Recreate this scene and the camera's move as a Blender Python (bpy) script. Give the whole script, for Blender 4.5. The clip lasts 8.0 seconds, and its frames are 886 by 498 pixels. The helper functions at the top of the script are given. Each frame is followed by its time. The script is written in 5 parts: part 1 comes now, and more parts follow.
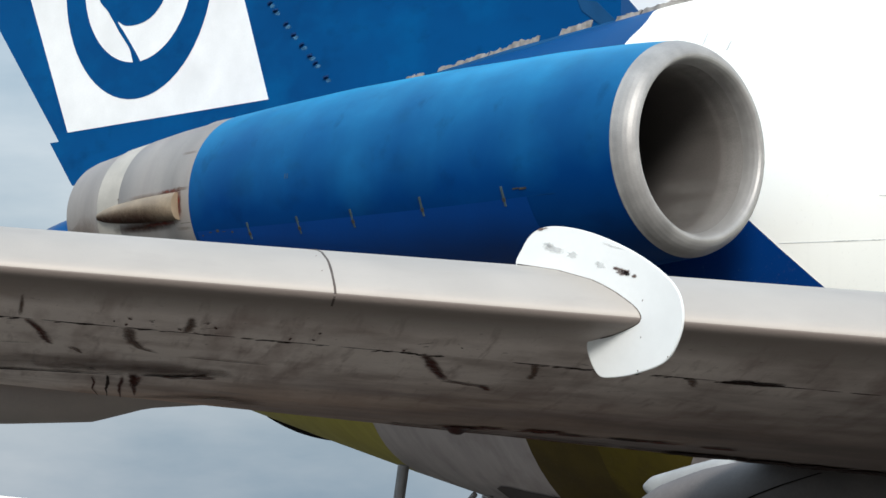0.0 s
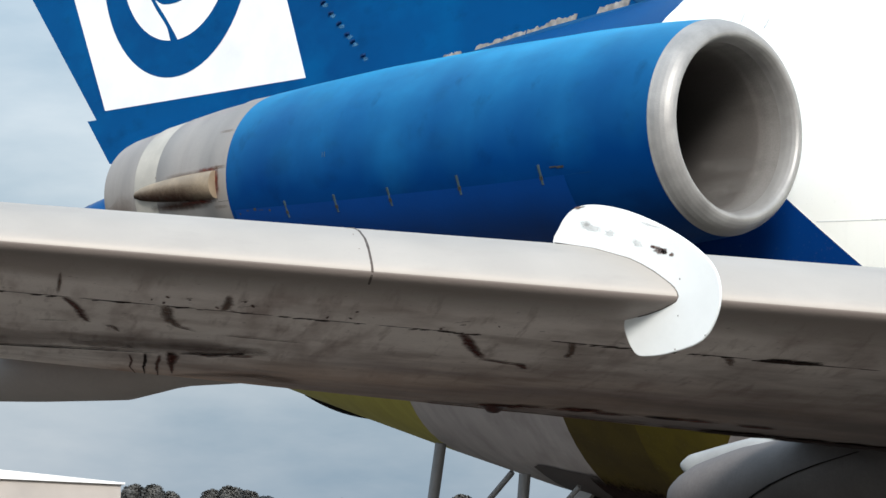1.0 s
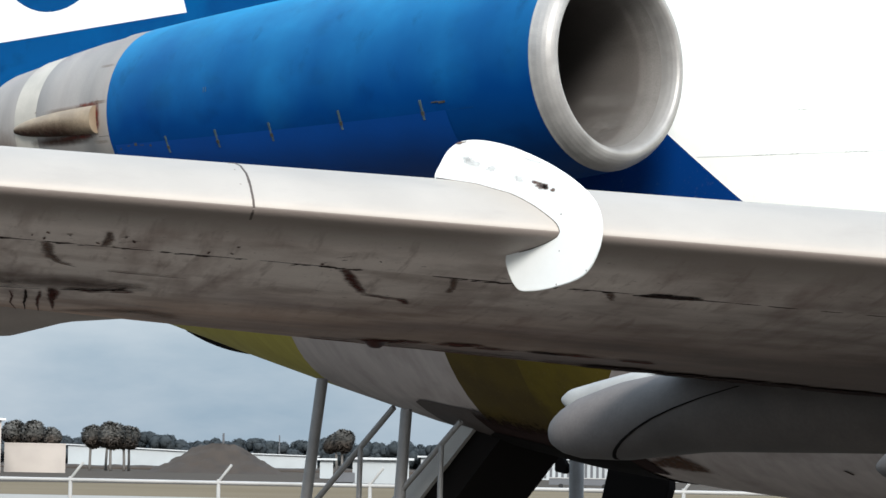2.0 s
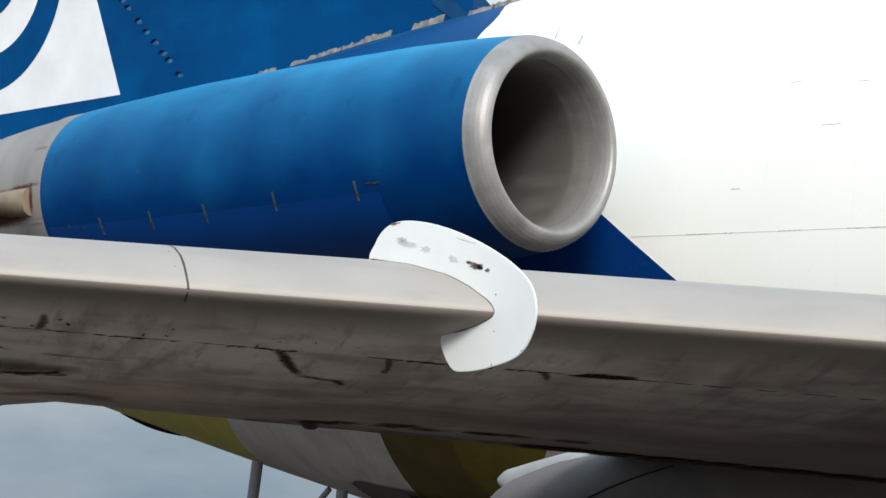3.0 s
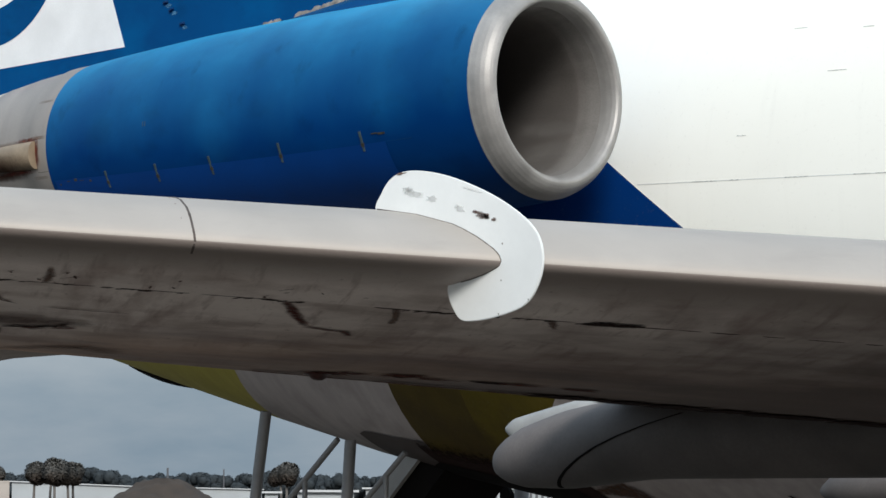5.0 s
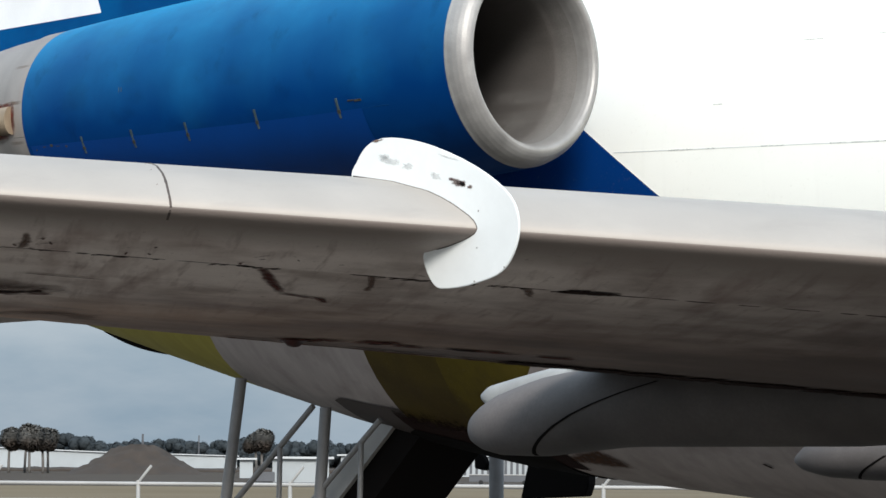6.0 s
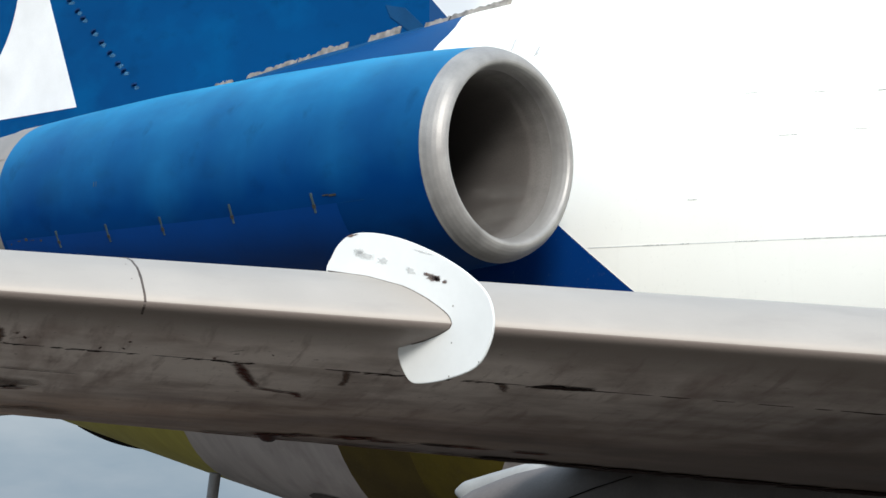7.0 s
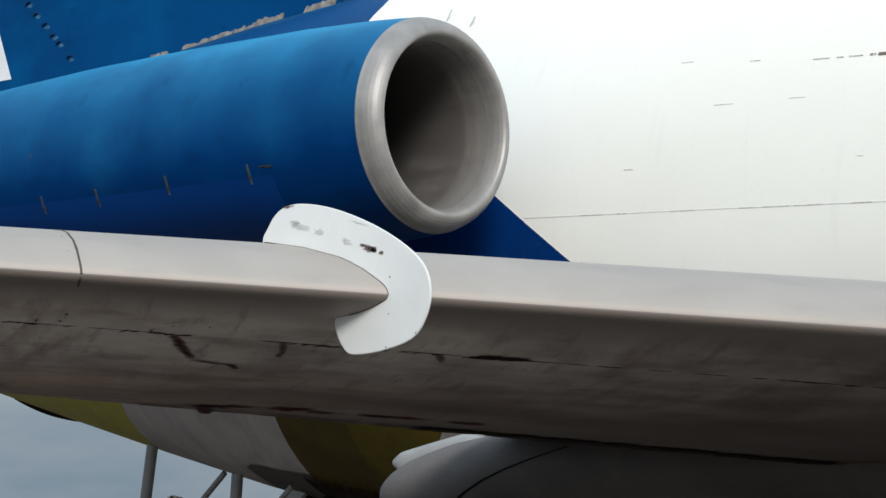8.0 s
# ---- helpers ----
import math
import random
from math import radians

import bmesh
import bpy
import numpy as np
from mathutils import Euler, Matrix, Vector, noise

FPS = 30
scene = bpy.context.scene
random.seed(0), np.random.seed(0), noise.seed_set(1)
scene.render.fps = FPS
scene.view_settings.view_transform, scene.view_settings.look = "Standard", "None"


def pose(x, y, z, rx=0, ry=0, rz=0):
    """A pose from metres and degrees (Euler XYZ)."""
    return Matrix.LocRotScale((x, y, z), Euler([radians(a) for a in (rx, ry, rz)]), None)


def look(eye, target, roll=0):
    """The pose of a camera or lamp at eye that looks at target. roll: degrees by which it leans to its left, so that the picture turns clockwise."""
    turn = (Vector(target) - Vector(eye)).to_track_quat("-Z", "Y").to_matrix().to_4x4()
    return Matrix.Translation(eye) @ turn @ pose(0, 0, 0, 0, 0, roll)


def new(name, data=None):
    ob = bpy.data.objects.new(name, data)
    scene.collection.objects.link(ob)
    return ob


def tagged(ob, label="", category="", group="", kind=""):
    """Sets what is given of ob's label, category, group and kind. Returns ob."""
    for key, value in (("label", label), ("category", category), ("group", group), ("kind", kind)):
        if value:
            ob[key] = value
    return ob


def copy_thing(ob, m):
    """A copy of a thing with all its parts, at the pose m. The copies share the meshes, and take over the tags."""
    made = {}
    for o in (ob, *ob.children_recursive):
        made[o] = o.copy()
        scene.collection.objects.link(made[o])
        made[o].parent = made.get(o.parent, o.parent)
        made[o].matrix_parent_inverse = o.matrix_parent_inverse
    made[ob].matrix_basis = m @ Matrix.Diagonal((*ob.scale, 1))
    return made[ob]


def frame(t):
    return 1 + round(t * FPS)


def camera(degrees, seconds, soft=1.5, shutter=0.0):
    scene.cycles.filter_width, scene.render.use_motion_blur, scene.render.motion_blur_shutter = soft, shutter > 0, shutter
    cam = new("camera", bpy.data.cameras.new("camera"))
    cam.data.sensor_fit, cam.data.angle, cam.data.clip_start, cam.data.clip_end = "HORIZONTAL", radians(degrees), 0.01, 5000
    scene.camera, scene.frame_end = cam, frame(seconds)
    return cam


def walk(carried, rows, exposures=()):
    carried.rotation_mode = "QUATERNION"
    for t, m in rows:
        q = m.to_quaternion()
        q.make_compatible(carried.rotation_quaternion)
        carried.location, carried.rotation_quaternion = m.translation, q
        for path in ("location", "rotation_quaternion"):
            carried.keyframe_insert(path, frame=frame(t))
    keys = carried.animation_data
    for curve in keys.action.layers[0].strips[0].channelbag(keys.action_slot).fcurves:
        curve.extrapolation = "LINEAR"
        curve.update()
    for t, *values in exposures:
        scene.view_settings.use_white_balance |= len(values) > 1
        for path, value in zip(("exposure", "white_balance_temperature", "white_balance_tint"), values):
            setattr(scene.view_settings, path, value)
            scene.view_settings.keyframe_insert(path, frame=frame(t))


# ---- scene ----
cam = camera(14.89, 8.0, soft=1.5)
PATH = (
    (0.00, 95.030, -1.151, 45.998),
    (0.20, 94.912, -0.955, 46.057),
    (0.30, 94.827, -1.078, 46.206),
    (0.50, 94.698, -1.088, 46.397),
    (0.70, 94.667, -1.121, 46.485),
    (0.80, 94.608, -1.012, 46.487),
    (1.00, 94.652, -1.222, 46.623),
    (1.20, 94.654, -1.258, 46.576),
    (1.30, 94.629, -1.368, 46.545),
    (1.50, 94.368, -1.839, 45.699),
    (1.60, 94.208, -1.737, 45.325),
    (1.70, 93.982, -1.663, 45.269),
    (1.80, 93.845, -1.569, 44.983),
    (1.90, 93.784, -1.321, 44.860),
    (2.00, 93.597, -1.063, 44.628),
    (2.10, 93.742, -0.723, 44.316),
    (2.20, 94.293, -0.401, 44.213),
    (3.30, 94.973, -0.741, 43.453),
    (3.40, 94.932, -0.716, 43.414),
    (3.50, 94.824, -0.701, 43.288),
    (3.70, 94.863, -0.669, 43.369),
    (3.80, 94.871, -0.697, 43.312),
    (4.00, 94.782, -0.656, 43.243),
    (4.20, 94.690, -0.425, 43.357),
    (4.30, 94.728, -0.257, 43.622),
    (4.50, 94.657, -0.403, 43.747),
    (4.70, 94.487, -0.268, 43.804),
    (4.80, 94.356, -0.352, 43.770),
    (5.00, 94.126, -0.168, 43.699),
    (5.20, 93.973, -0.180, 43.604),
    (6.30, 93.531, -0.403, 43.249),
    (6.50, 93.814, -0.299, 43.175),
    (6.70, 94.323, -0.371, 43.174),
    (6.80, 94.451, -0.508, 43.162),
    (6.90, 94.799, -0.413, 42.849),
    (7.00, 95.183, -0.448, 42.843),
    (7.20, 95.536, -0.157, 42.836),
    (7.30, 95.459, -0.190, 42.707),
    (7.50, 95.188, -0.126, 42.766),
    (7.70, 95.018, 0.065, 42.055),
    (7.80, 94.951, -0.201, 42.035),
    (8.00, 94.694, -0.102, 41.796),
)
EXPOSURES = ((0.0, 0.10), (0.5, 0.22), (1.0, 0.25), (1.5, 0.36), (2.0, 0.43), (2.2, 0.36), (3.3, -0.15), (4.0, -0.22), (4.5, -0.22), (5.0, -0.17), (6.3, 0.22), (6.5, 0.24), (7.0, 0.12), (7.5, -0.06), (8.0, -0.30))
walk(cam, [(t, pose(13.583, -18.036, 1.8, rx, ry, rz)) for t, rx, ry, rz in PATH], EXPOSURES)

# ---- world, sun, exposure ----
SUN_EL, SUN_AZ = 31.0, -40.0     # height above the horizon; bearing of the sun in the x-y plane, both in degrees
world = bpy.data.worlds.new("overcast_sky")
scene.world = world
world.use_nodes = True
wt = world.node_tree
wt.nodes.clear()
w_out = wt.nodes.new("ShaderNodeOutputWorld")
w_bg = wt.nodes.new("ShaderNodeBackground")
w_sky = wt.nodes.new("ShaderNodeTexSky")
w_sky.sky_type = 'NISHITA'
w_sky.sun_disc = False
w_sky.sun_elevation = radians(SUN_EL)
w_sky.sun_rotation = radians(90.0 - SUN_AZ)
w_sky.dust_density = 3.0
w_sky.air_density = 1.2
w_co = wt.nodes.new("ShaderNodeTexCoord")
w_map = wt.nodes.new("ShaderNodeMapping")
w_map.inputs["Scale"].default_value = (5.0, 5.0, 16.0)
w_noise = wt.nodes.new("ShaderNodeTexNoise")
w_noise.inputs["Scale"].default_value = 1.6
w_noise.inputs["Detail"].default_value = 6.0
w_noise.inputs["Roughness"].default_value = 0.55
w_ramp = wt.nodes.new("ShaderNodeValToRGB")
w_ramp.color_ramp.elements[0].position, w_ramp.color_ramp.elements[0].color = 0.36, (3.0, 4.05, 5.10, 1)
w_ramp.color_ramp.elements[1].position, w_ramp.color_ramp.elements[1].color = 0.66, (5.15, 5.88, 6.6, 1)
w_mix = wt.nodes.new("ShaderNodeMix")
w_mix.data_type = 'RGBA'
w_mix.inputs["Factor"].default_value = 0.82
wt.links.new(w_co.outputs["Generated"], w_map.inputs["Vector"])
wt.links.new(w_map.outputs["Vector"], w_noise.inputs["Vector"])
wt.links.new(w_noise.outputs["Fac"], w_ramp.inputs["Fac"])
wt.links.new(w_sky.outputs["Color"], w_mix.inputs["A"])
wt.links.new(w_ramp.outputs["Color"], w_mix.inputs["B"])
w_sep = wt.nodes.new("ShaderNodeSeparateXYZ")        # an overcast sky is brightest overhead
w_rise = wt.nodes.new("ShaderNodeMapRange")
w_rise.inputs["From Min"].default_value, w_rise.inputs["From Max"].default_value = 0.0, 0.9
w_rise.inputs["To Min"].default_value, w_rise.inputs["To Max"].default_value = 0.092, 0.25
wt.links.new(w_co.outputs["Generated"], w_sep.inputs["Vector"])
wt.links.new(w_sep.outputs["Z"], w_rise.inputs["Value"])
wt.links.new(w_mix.outputs["Result"], w_bg.inputs["Color"])
wt.links.new(w_rise.outputs["Result"], w_bg.inputs["Strength"])
wt.links.new(w_bg.outputs["Background"], w_out.inputs["Surface"])

sun_data = bpy.data.lights.new("sun", 'SUN')
sun_data.energy, sun_data.angle, sun_data.color = 3.2, radians(14.0), (1.0, 0.97, 0.925)
sun = new("sun", sun_data)
sun_dir = Vector((math.cos(radians(SUN_AZ)) * math.cos(radians(SUN_EL)), math.sin(radians(SUN_AZ)) * math.cos(radians(SUN_EL)), math.sin(radians(SUN_EL))))
sun.matrix_world = look(tuple(sun_dir * 60), (0, 0, 0))


# ---- materials ----
class Nodes:
    """A small builder of shader nodes."""

    def __init__(self, name):
        self.mat = bpy.data.materials.new(name)
        self.mat.use_nodes = True
        self.tree = self.mat.node_tree
        self.bsdf = self.tree.nodes["Principled BSDF"]
        self.co = self.tree.nodes.new("ShaderNodeTexCoord").outputs["Object"]
        self.link = self.tree.links.new

    def put(self, socket, value):
        if hasattr(value, "is_linked"):
            self.link(value, socket)
        else:
            socket.default_value = value

    def math(self, op, a, b=0.0, clamp=False):
        n = self.tree.nodes.new("ShaderNodeMath")
        n.operation, n.use_clamp = op, clamp
        self.put(n.inputs[0], a)
        self.put(n.inputs[1], b)
        return n.outputs[0]

    def xyz(self):
        n = self.tree.nodes.new("ShaderNodeSeparateXYZ")
        self.link(self.co, n.inputs[0])
        return n.outputs

    def noise(self, scale, detail=4.0, stretch=(1, 1, 1), rough=0.55):
        m = self.tree.nodes.new("ShaderNodeMapping")
        m.inputs["Scale"].default_value = stretch
        self.link(self.co, m.inputs["Vector"])
        n = self.tree.nodes.new("ShaderNodeTexNoise")
        n.inputs["Scale"].default_value, n.inputs["Detail"].default_value, n.inputs["Roughness"].default_value = scale, detail, rough
        self.link(m.outputs["Vector"], n.inputs["Vector"])
        return n.outputs["Fac"]

    def ramp(self, fac, lo, hi, a=0.0, b=1.0):
        n = self.tree.nodes.new("ShaderNodeMapRange")
        self.put(n.inputs["Value"], fac)
        for key, value in (("From Min", lo), ("From Max", hi), ("To Min", a), ("To Max", b)):
            n.inputs[key].default_value = value
        return n.outputs["Result"]

    def mix(self, fac, a, b):
        n = self.tree.nodes.new("ShaderNodeMix")
        n.data_type = 'RGBA'
        self.put(n.inputs["Factor"], fac)
        self.put(n.inputs["A"], a if hasattr(a, "is_linked") else (*a, 1))
        self.put(n.inputs["B"], b if hasattr(b, "is_linked") else (*b, 1))
        return n.outputs["Result"]

    def finish(self, colour, rough=0.5, metal=0.0, bump=None, depth=0.002, coat=0.0, spec=0.4):
        self.put(self.bsdf.inputs["Base Color"], colour if hasattr(colour, "is_linked") else (*colour, 1))
        self.put(self.bsdf.inputs["Roughness"], rough)
        self.put(self.bsdf.inputs["Metallic"], metal)
        self.bsdf.inputs["Specular IOR Level"].default_value = spec
        self.bsdf.inputs["Coat Weight"].default_value = coat
        self.bsdf.inputs["Coat Roughness"].default_value = 0.25
        if bump is not None:
            n = self.tree.nodes.new("ShaderNodeBump")
            n.inputs["Distance"].default_value = depth
            n.inputs["Strength"].default_value = 1.0
            self.link(bump, n.inputs["Height"])
            self.link(n.outputs["Normal"], self.bsdf.inputs["Normal"])
        return self.mat


def plain(name, colour, rough=0.5, metal=0.0, vary=0.25, scale=3.0, fine=60.0, depth=0.001, stretch=(1, 1, 1), spec=0.4, broken=None):
    """A worn surface: colour that varies in broad patches and in fine grain."""
    k = Nodes(name)
    broad, grain = k.noise(scale, 5.0, stretch), k.noise(fine, 3.0)
    dark = tuple(c * (1 - vary) for c in colour)
    light = tuple(min(1.0, c * (1 + vary * 0.6)) for c in colour)
    c = k.mix(k.ramp(broad, 0.3, 0.7), dark, light)
    c = k.mix(k.ramp(grain, 0.35, 0.65, 0.0, 0.25), c, dark)
    r = k.ramp(broad, 0.3, 0.7, rough * 0.85, min(1.0, rough * 1.15))
    if broken:                     # a patchy film through which the paint below shows
        k.link(k.ramp(k.noise(broken, 4.0, (1, 1, 1), 0.65), 0.36, 0.56, 0.12, 0.95), k.bsdf.inputs["Alpha"])
    return k.finish(c, r, metal, grain, depth, spec=spec)


BLUE, BLUE_DEEP = (0.0004, 0.071, 0.224), (0.0004, 0.053, 0.178)
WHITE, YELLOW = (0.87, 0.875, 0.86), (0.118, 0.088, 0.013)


def make_blue(name="blue_paint", sky_pale=0.0, base=BLUE, deep=BLUE_DEEP):
    k = Nodes(name)
    broad, grain, cloud = k.noise(1.1, 4.0, (0.6, 1, 1)), k.noise(45, 3.0), k.noise(2.6, 5.0, (0.7, 1, 1))
    c = k.mix(k.ramp(broad, 0.3, 0.7), deep, base)
    c = k.mix(k.ramp(cloud, 0.50, 0.72, 0.0, 0.45), c, (0.0, base[1] * 1.5, base[2] * 1.3))
    c = k.mix(k.ramp(k.noise(3.4, 5.0, (1.0, 1, 1.6)), 0.56, 0.74, 0.0, 0.5), c, tuple(v * 0.65 for v in deep))
    if sky_pale:                      # sky light painted in: paler towards the crown, broken into streaks
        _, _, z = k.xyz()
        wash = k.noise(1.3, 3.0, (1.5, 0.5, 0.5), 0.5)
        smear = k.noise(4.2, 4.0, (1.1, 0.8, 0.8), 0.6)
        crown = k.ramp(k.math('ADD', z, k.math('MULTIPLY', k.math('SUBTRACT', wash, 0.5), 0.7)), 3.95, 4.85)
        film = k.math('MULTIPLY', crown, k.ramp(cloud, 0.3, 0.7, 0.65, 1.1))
        k.put(k.bsdf.inputs["Sheen Weight"], k.math('MULTIPLY', film, sky_pale))
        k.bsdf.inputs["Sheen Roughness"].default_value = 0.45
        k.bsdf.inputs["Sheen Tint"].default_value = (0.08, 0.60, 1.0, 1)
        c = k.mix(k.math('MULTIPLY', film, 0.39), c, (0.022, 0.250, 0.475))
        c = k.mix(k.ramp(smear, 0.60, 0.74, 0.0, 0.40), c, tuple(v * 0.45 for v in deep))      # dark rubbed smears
    return k.finish(c, k.ramp(broad, 0.3, 0.7, 0.34, 0.44), 0.0, grain, 0.0002, spec=0.04)


def make_fuselage():
    """White skin, blue tail behind a slanting edge, and slanting yellow bands on the belly."""
    k = Nodes("fuselage_paint")
    x, _, z = k.xyz()
    broad, grain = k.noise(0.9, 5.0), k.noise(40, 3.0)
    streak = k.noise(3.0, 5.0, (3.0, 1.0, 0.3))
    white = k.mix(k.ramp(broad, 0.35, 0.7), (0.87, 0.87, 0.805), (0.905, 0.905, 0.84))
    white = k.mix(k.ramp(streak, 0.60, 0.8, 0.0, 0.10), white, (0.50, 0.49, 0.46))
    # deeper blue low down: the nacelle's shade put into the paint
    blue = k.mix(k.ramp(broad, 0.3, 0.7), (0.0003, 0.024, 0.130), (0.0004, 0.034, 0.160))
    blotch = k.noise(2.2, 5.0, (1, 1, 1), 0.6)
    # middle band kept dark, its shade mixed into the yellow
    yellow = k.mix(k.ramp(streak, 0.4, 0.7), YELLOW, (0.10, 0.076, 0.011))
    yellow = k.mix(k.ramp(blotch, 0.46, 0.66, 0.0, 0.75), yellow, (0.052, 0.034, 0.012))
    aft_half = k.math('LESS_THAN', k.math('SUBTRACT', x, k.math('MULTIPLY', z, 0.13)), -2.433)      # the aft half of the band is browner
    yellow = k.mix(k.math('MULTIPLY', aft_half, 0.6), yellow, (0.058, 0.038, 0.014))
    lead = k.math('ADD', x, k.math('MULTIPLY', z, 1.43))
    high = k.math('GREATER_THAN', z, 4.5)
    bend = k.math('MAXIMUM', k.math('SUBTRACT', z, 5.40), 0.0)
    crown = k.math('LESS_THAN', k.math('ADD', x, k.math('MULTIPLY', k.math('MULTIPLY', bend, bend), 5.0)), -2.27)
    is_blue = k.math('ADD', k.math('MULTIPLY', high, crown), k.math('MULTIPLY', k.math('SUBTRACT', 1.0, high), k.math('LESS_THAN', lead, 5.11)), clamp=True)
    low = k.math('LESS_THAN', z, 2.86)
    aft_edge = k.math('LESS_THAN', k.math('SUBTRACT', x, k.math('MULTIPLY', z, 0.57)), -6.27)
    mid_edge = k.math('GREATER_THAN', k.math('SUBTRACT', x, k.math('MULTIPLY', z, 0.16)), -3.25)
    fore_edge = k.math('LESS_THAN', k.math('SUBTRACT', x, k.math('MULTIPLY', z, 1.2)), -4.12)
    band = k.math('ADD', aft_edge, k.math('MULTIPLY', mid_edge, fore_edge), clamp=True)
    # belly white: grime, with the wing's shade mixed into its grey
    dirty_shaded = k.mix(k.ramp(streak, 0.35, 0.7), (0.44, 0.390, 0.372), (0.36, 0.316, 0.300))
    aft_yellow = k.mix(k.ramp(streak, 0.4, 0.7), (0.37, 0.32, 0.068), (0.31, 0.265, 0.055))      # aft band made lighter, for the sky light it catches
    dirty_shaded = k.mix(k.ramp(blotch, 0.48, 0.70, 0.0, 0.5), dirty_shaded, (0.20, 0.165, 0.15))
    under = k.mix(aft_edge, k.mix(band, dirty_shaded, yellow), aft_yellow)
    blue = k.mix(high, blue, k.mix(k.ramp(broad, 0.3, 0.7), BLUE_DEEP, BLUE))
    top = k.mix(is_blue, white, blue)
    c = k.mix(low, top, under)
    c = k.mix(k.ramp(grain, 0.62, 0.8, 0.0, 0.12), c, (0.3, 0.28, 0.25))
    return k.finish(c, k.ramp(broad, 0.3, 0.7, 0.45, 0.58), 0.0, broad, 0.004, spec=0.08)


def make_wing(name="wing_paint", edge=False):
    """Weathered grey wing paint: grime in broad streaks, browner towards the flaps; edge: painted darker under the
    nose, as its shade.
    """
    k = Nodes(name)
    x, y, _ = k.xyz()
    y_span = y
    behind = k.math('SUBTRACT', k.math('ADD', k.math('MULTIPLY', y, 0.70), 14.137), x)      # metres behind the leading edge
    turn = k.tree.nodes.new("ShaderNodeMapping")
    turn.inputs["Rotation"].default_value = (0, 0, radians(35.0))
    k.link(k.co, turn.inputs["Vector"])
    k.co = turn.outputs["Vector"]                 # x now square to the edge, y along it
    broad, grain = k.noise(0.9, 3.0, (1.0, 0.8, 1.0)), k.noise(70, 3.0)
    patch = k.noise(2.6, 5.0, (1.1, 0.8, 1.0), 0.6)
    span = k.noise(1.9, 4.0, (1.5, 0.55, 1.0), 0.6)
    run = k.noise(2.2, 4.0, (0.5, 2.4, 1.0), 0.6)                 # runs of grime that trail back along the chord
    c = k.mix(k.ramp(broad, 0.3, 0.7), (0.71, 0.628, 0.588), (0.87, 0.778, 0.735))
    c = k.mix(k.ramp(patch, 0.46, 0.66, 0.0, 0.7), c, (0.37, 0.285, 0.25))
    c = k.mix(k.ramp(patch, 0.42, 0.26, 0.0, 0.5), c, (0.90, 0.83, 0.77))
    c = k.mix(k.ramp(run, 0.52, 0.70, 0.0, 0.65), c, (0.25, 0.155, 0.130))
    drip = k.noise(7.0, 4.0, (0.35, 2.6, 1.0), 0.6)                # narrow dirty drips
    c = k.mix(k.ramp(drip, 0.57, 0.70, 0.0, 0.45), c, (0.20, 0.125, 0.105))
    inner = k.ramp(k.math('ADD', y_span, k.math('MULTIPLY', patch, 0.6)), -10.55, -10.0, 0.0, 1.0)
    aft = k.ramp(k.math('ADD', behind, k.math('MULTIPLY', k.math('SUBTRACT', span, 0.5), 1.8)), 1.2, 2.3)
    brown = k.mix(k.ramp(span, 0.40, 0.62), (0.56, 0.335, 0.215), (0.20, 0.110, 0.092))
    c = k.mix(k.math('MULTIPLY', k.math('MULTIPLY', aft, inner), 0.72), c, brown)
    c = k.mix(k.ramp(k.math('ADD', y, k.math('MULTIPLY', patch, 2.0)), -9.9, -7.2, 0.0, 0.92), c, (0.080, 0.056, 0.049))      # darker towards the root: the body's shade put into the paint
    c = k.mix(k.ramp(k.noise(26, 2.0), 0.68, 0.76, 0.0, 0.5), c, (0.14, 0.10, 0.085))
    c = k.mix(k.ramp(grain, 0.58, 0.75, 0.0, 0.2), c, (0.24, 0.20, 0.175))
    if edge:
        # shade just behind the nose, mixed into the colour
        c = k.mix(k.ramp(k.math('ADD', behind, k.math('MULTIPLY', k.math('SUBTRACT', patch, 0.5), 0.16)), 0.05, 0.34), (0.225, 0.190, 0.170), c)
    return k.finish(c, k.ramp(broad, 0.3, 0.7, 0.48, 0.66), 0.0, k.math('ADD', grain, k.math('MULTIPLY', broad, 2.0)), 0.0008)


def make_stain(name, colour, strength=0.92, thick=0.95, spots=1.0):
    """Grime or painted shade that thins out towards its edge, by the cover written on its mesh, and breaks up in spots.
    """
    k = Nodes(name)
    cover = k.tree.nodes.new("ShaderNodeAttribute")
    cover.attribute_name = "cover"
    fine, coarse = k.noise(110, 4.0, (1, 1, 1), 0.65), k.noise(24, 3.0)
    body = k.math('ADD', cover.outputs["Fac"], k.math('ADD', k.math('MULTIPLY', k.math('SUBTRACT', fine, 0.5), 0.8 * spots), k.math('MULTIPLY', k.math('SUBTRACT', coarse, 0.5), 1.0 * spots)))
    k.link(k.ramp(body, 0.15, thick, 0.0, strength), k.bsdf.inputs["Alpha"])
    c = k.mix(k.ramp(coarse, 0.35, 0.65), tuple(v * 0.6 for v in colour), colour)
    return k.finish(c, 0.85, 0.0, spec=0.1)


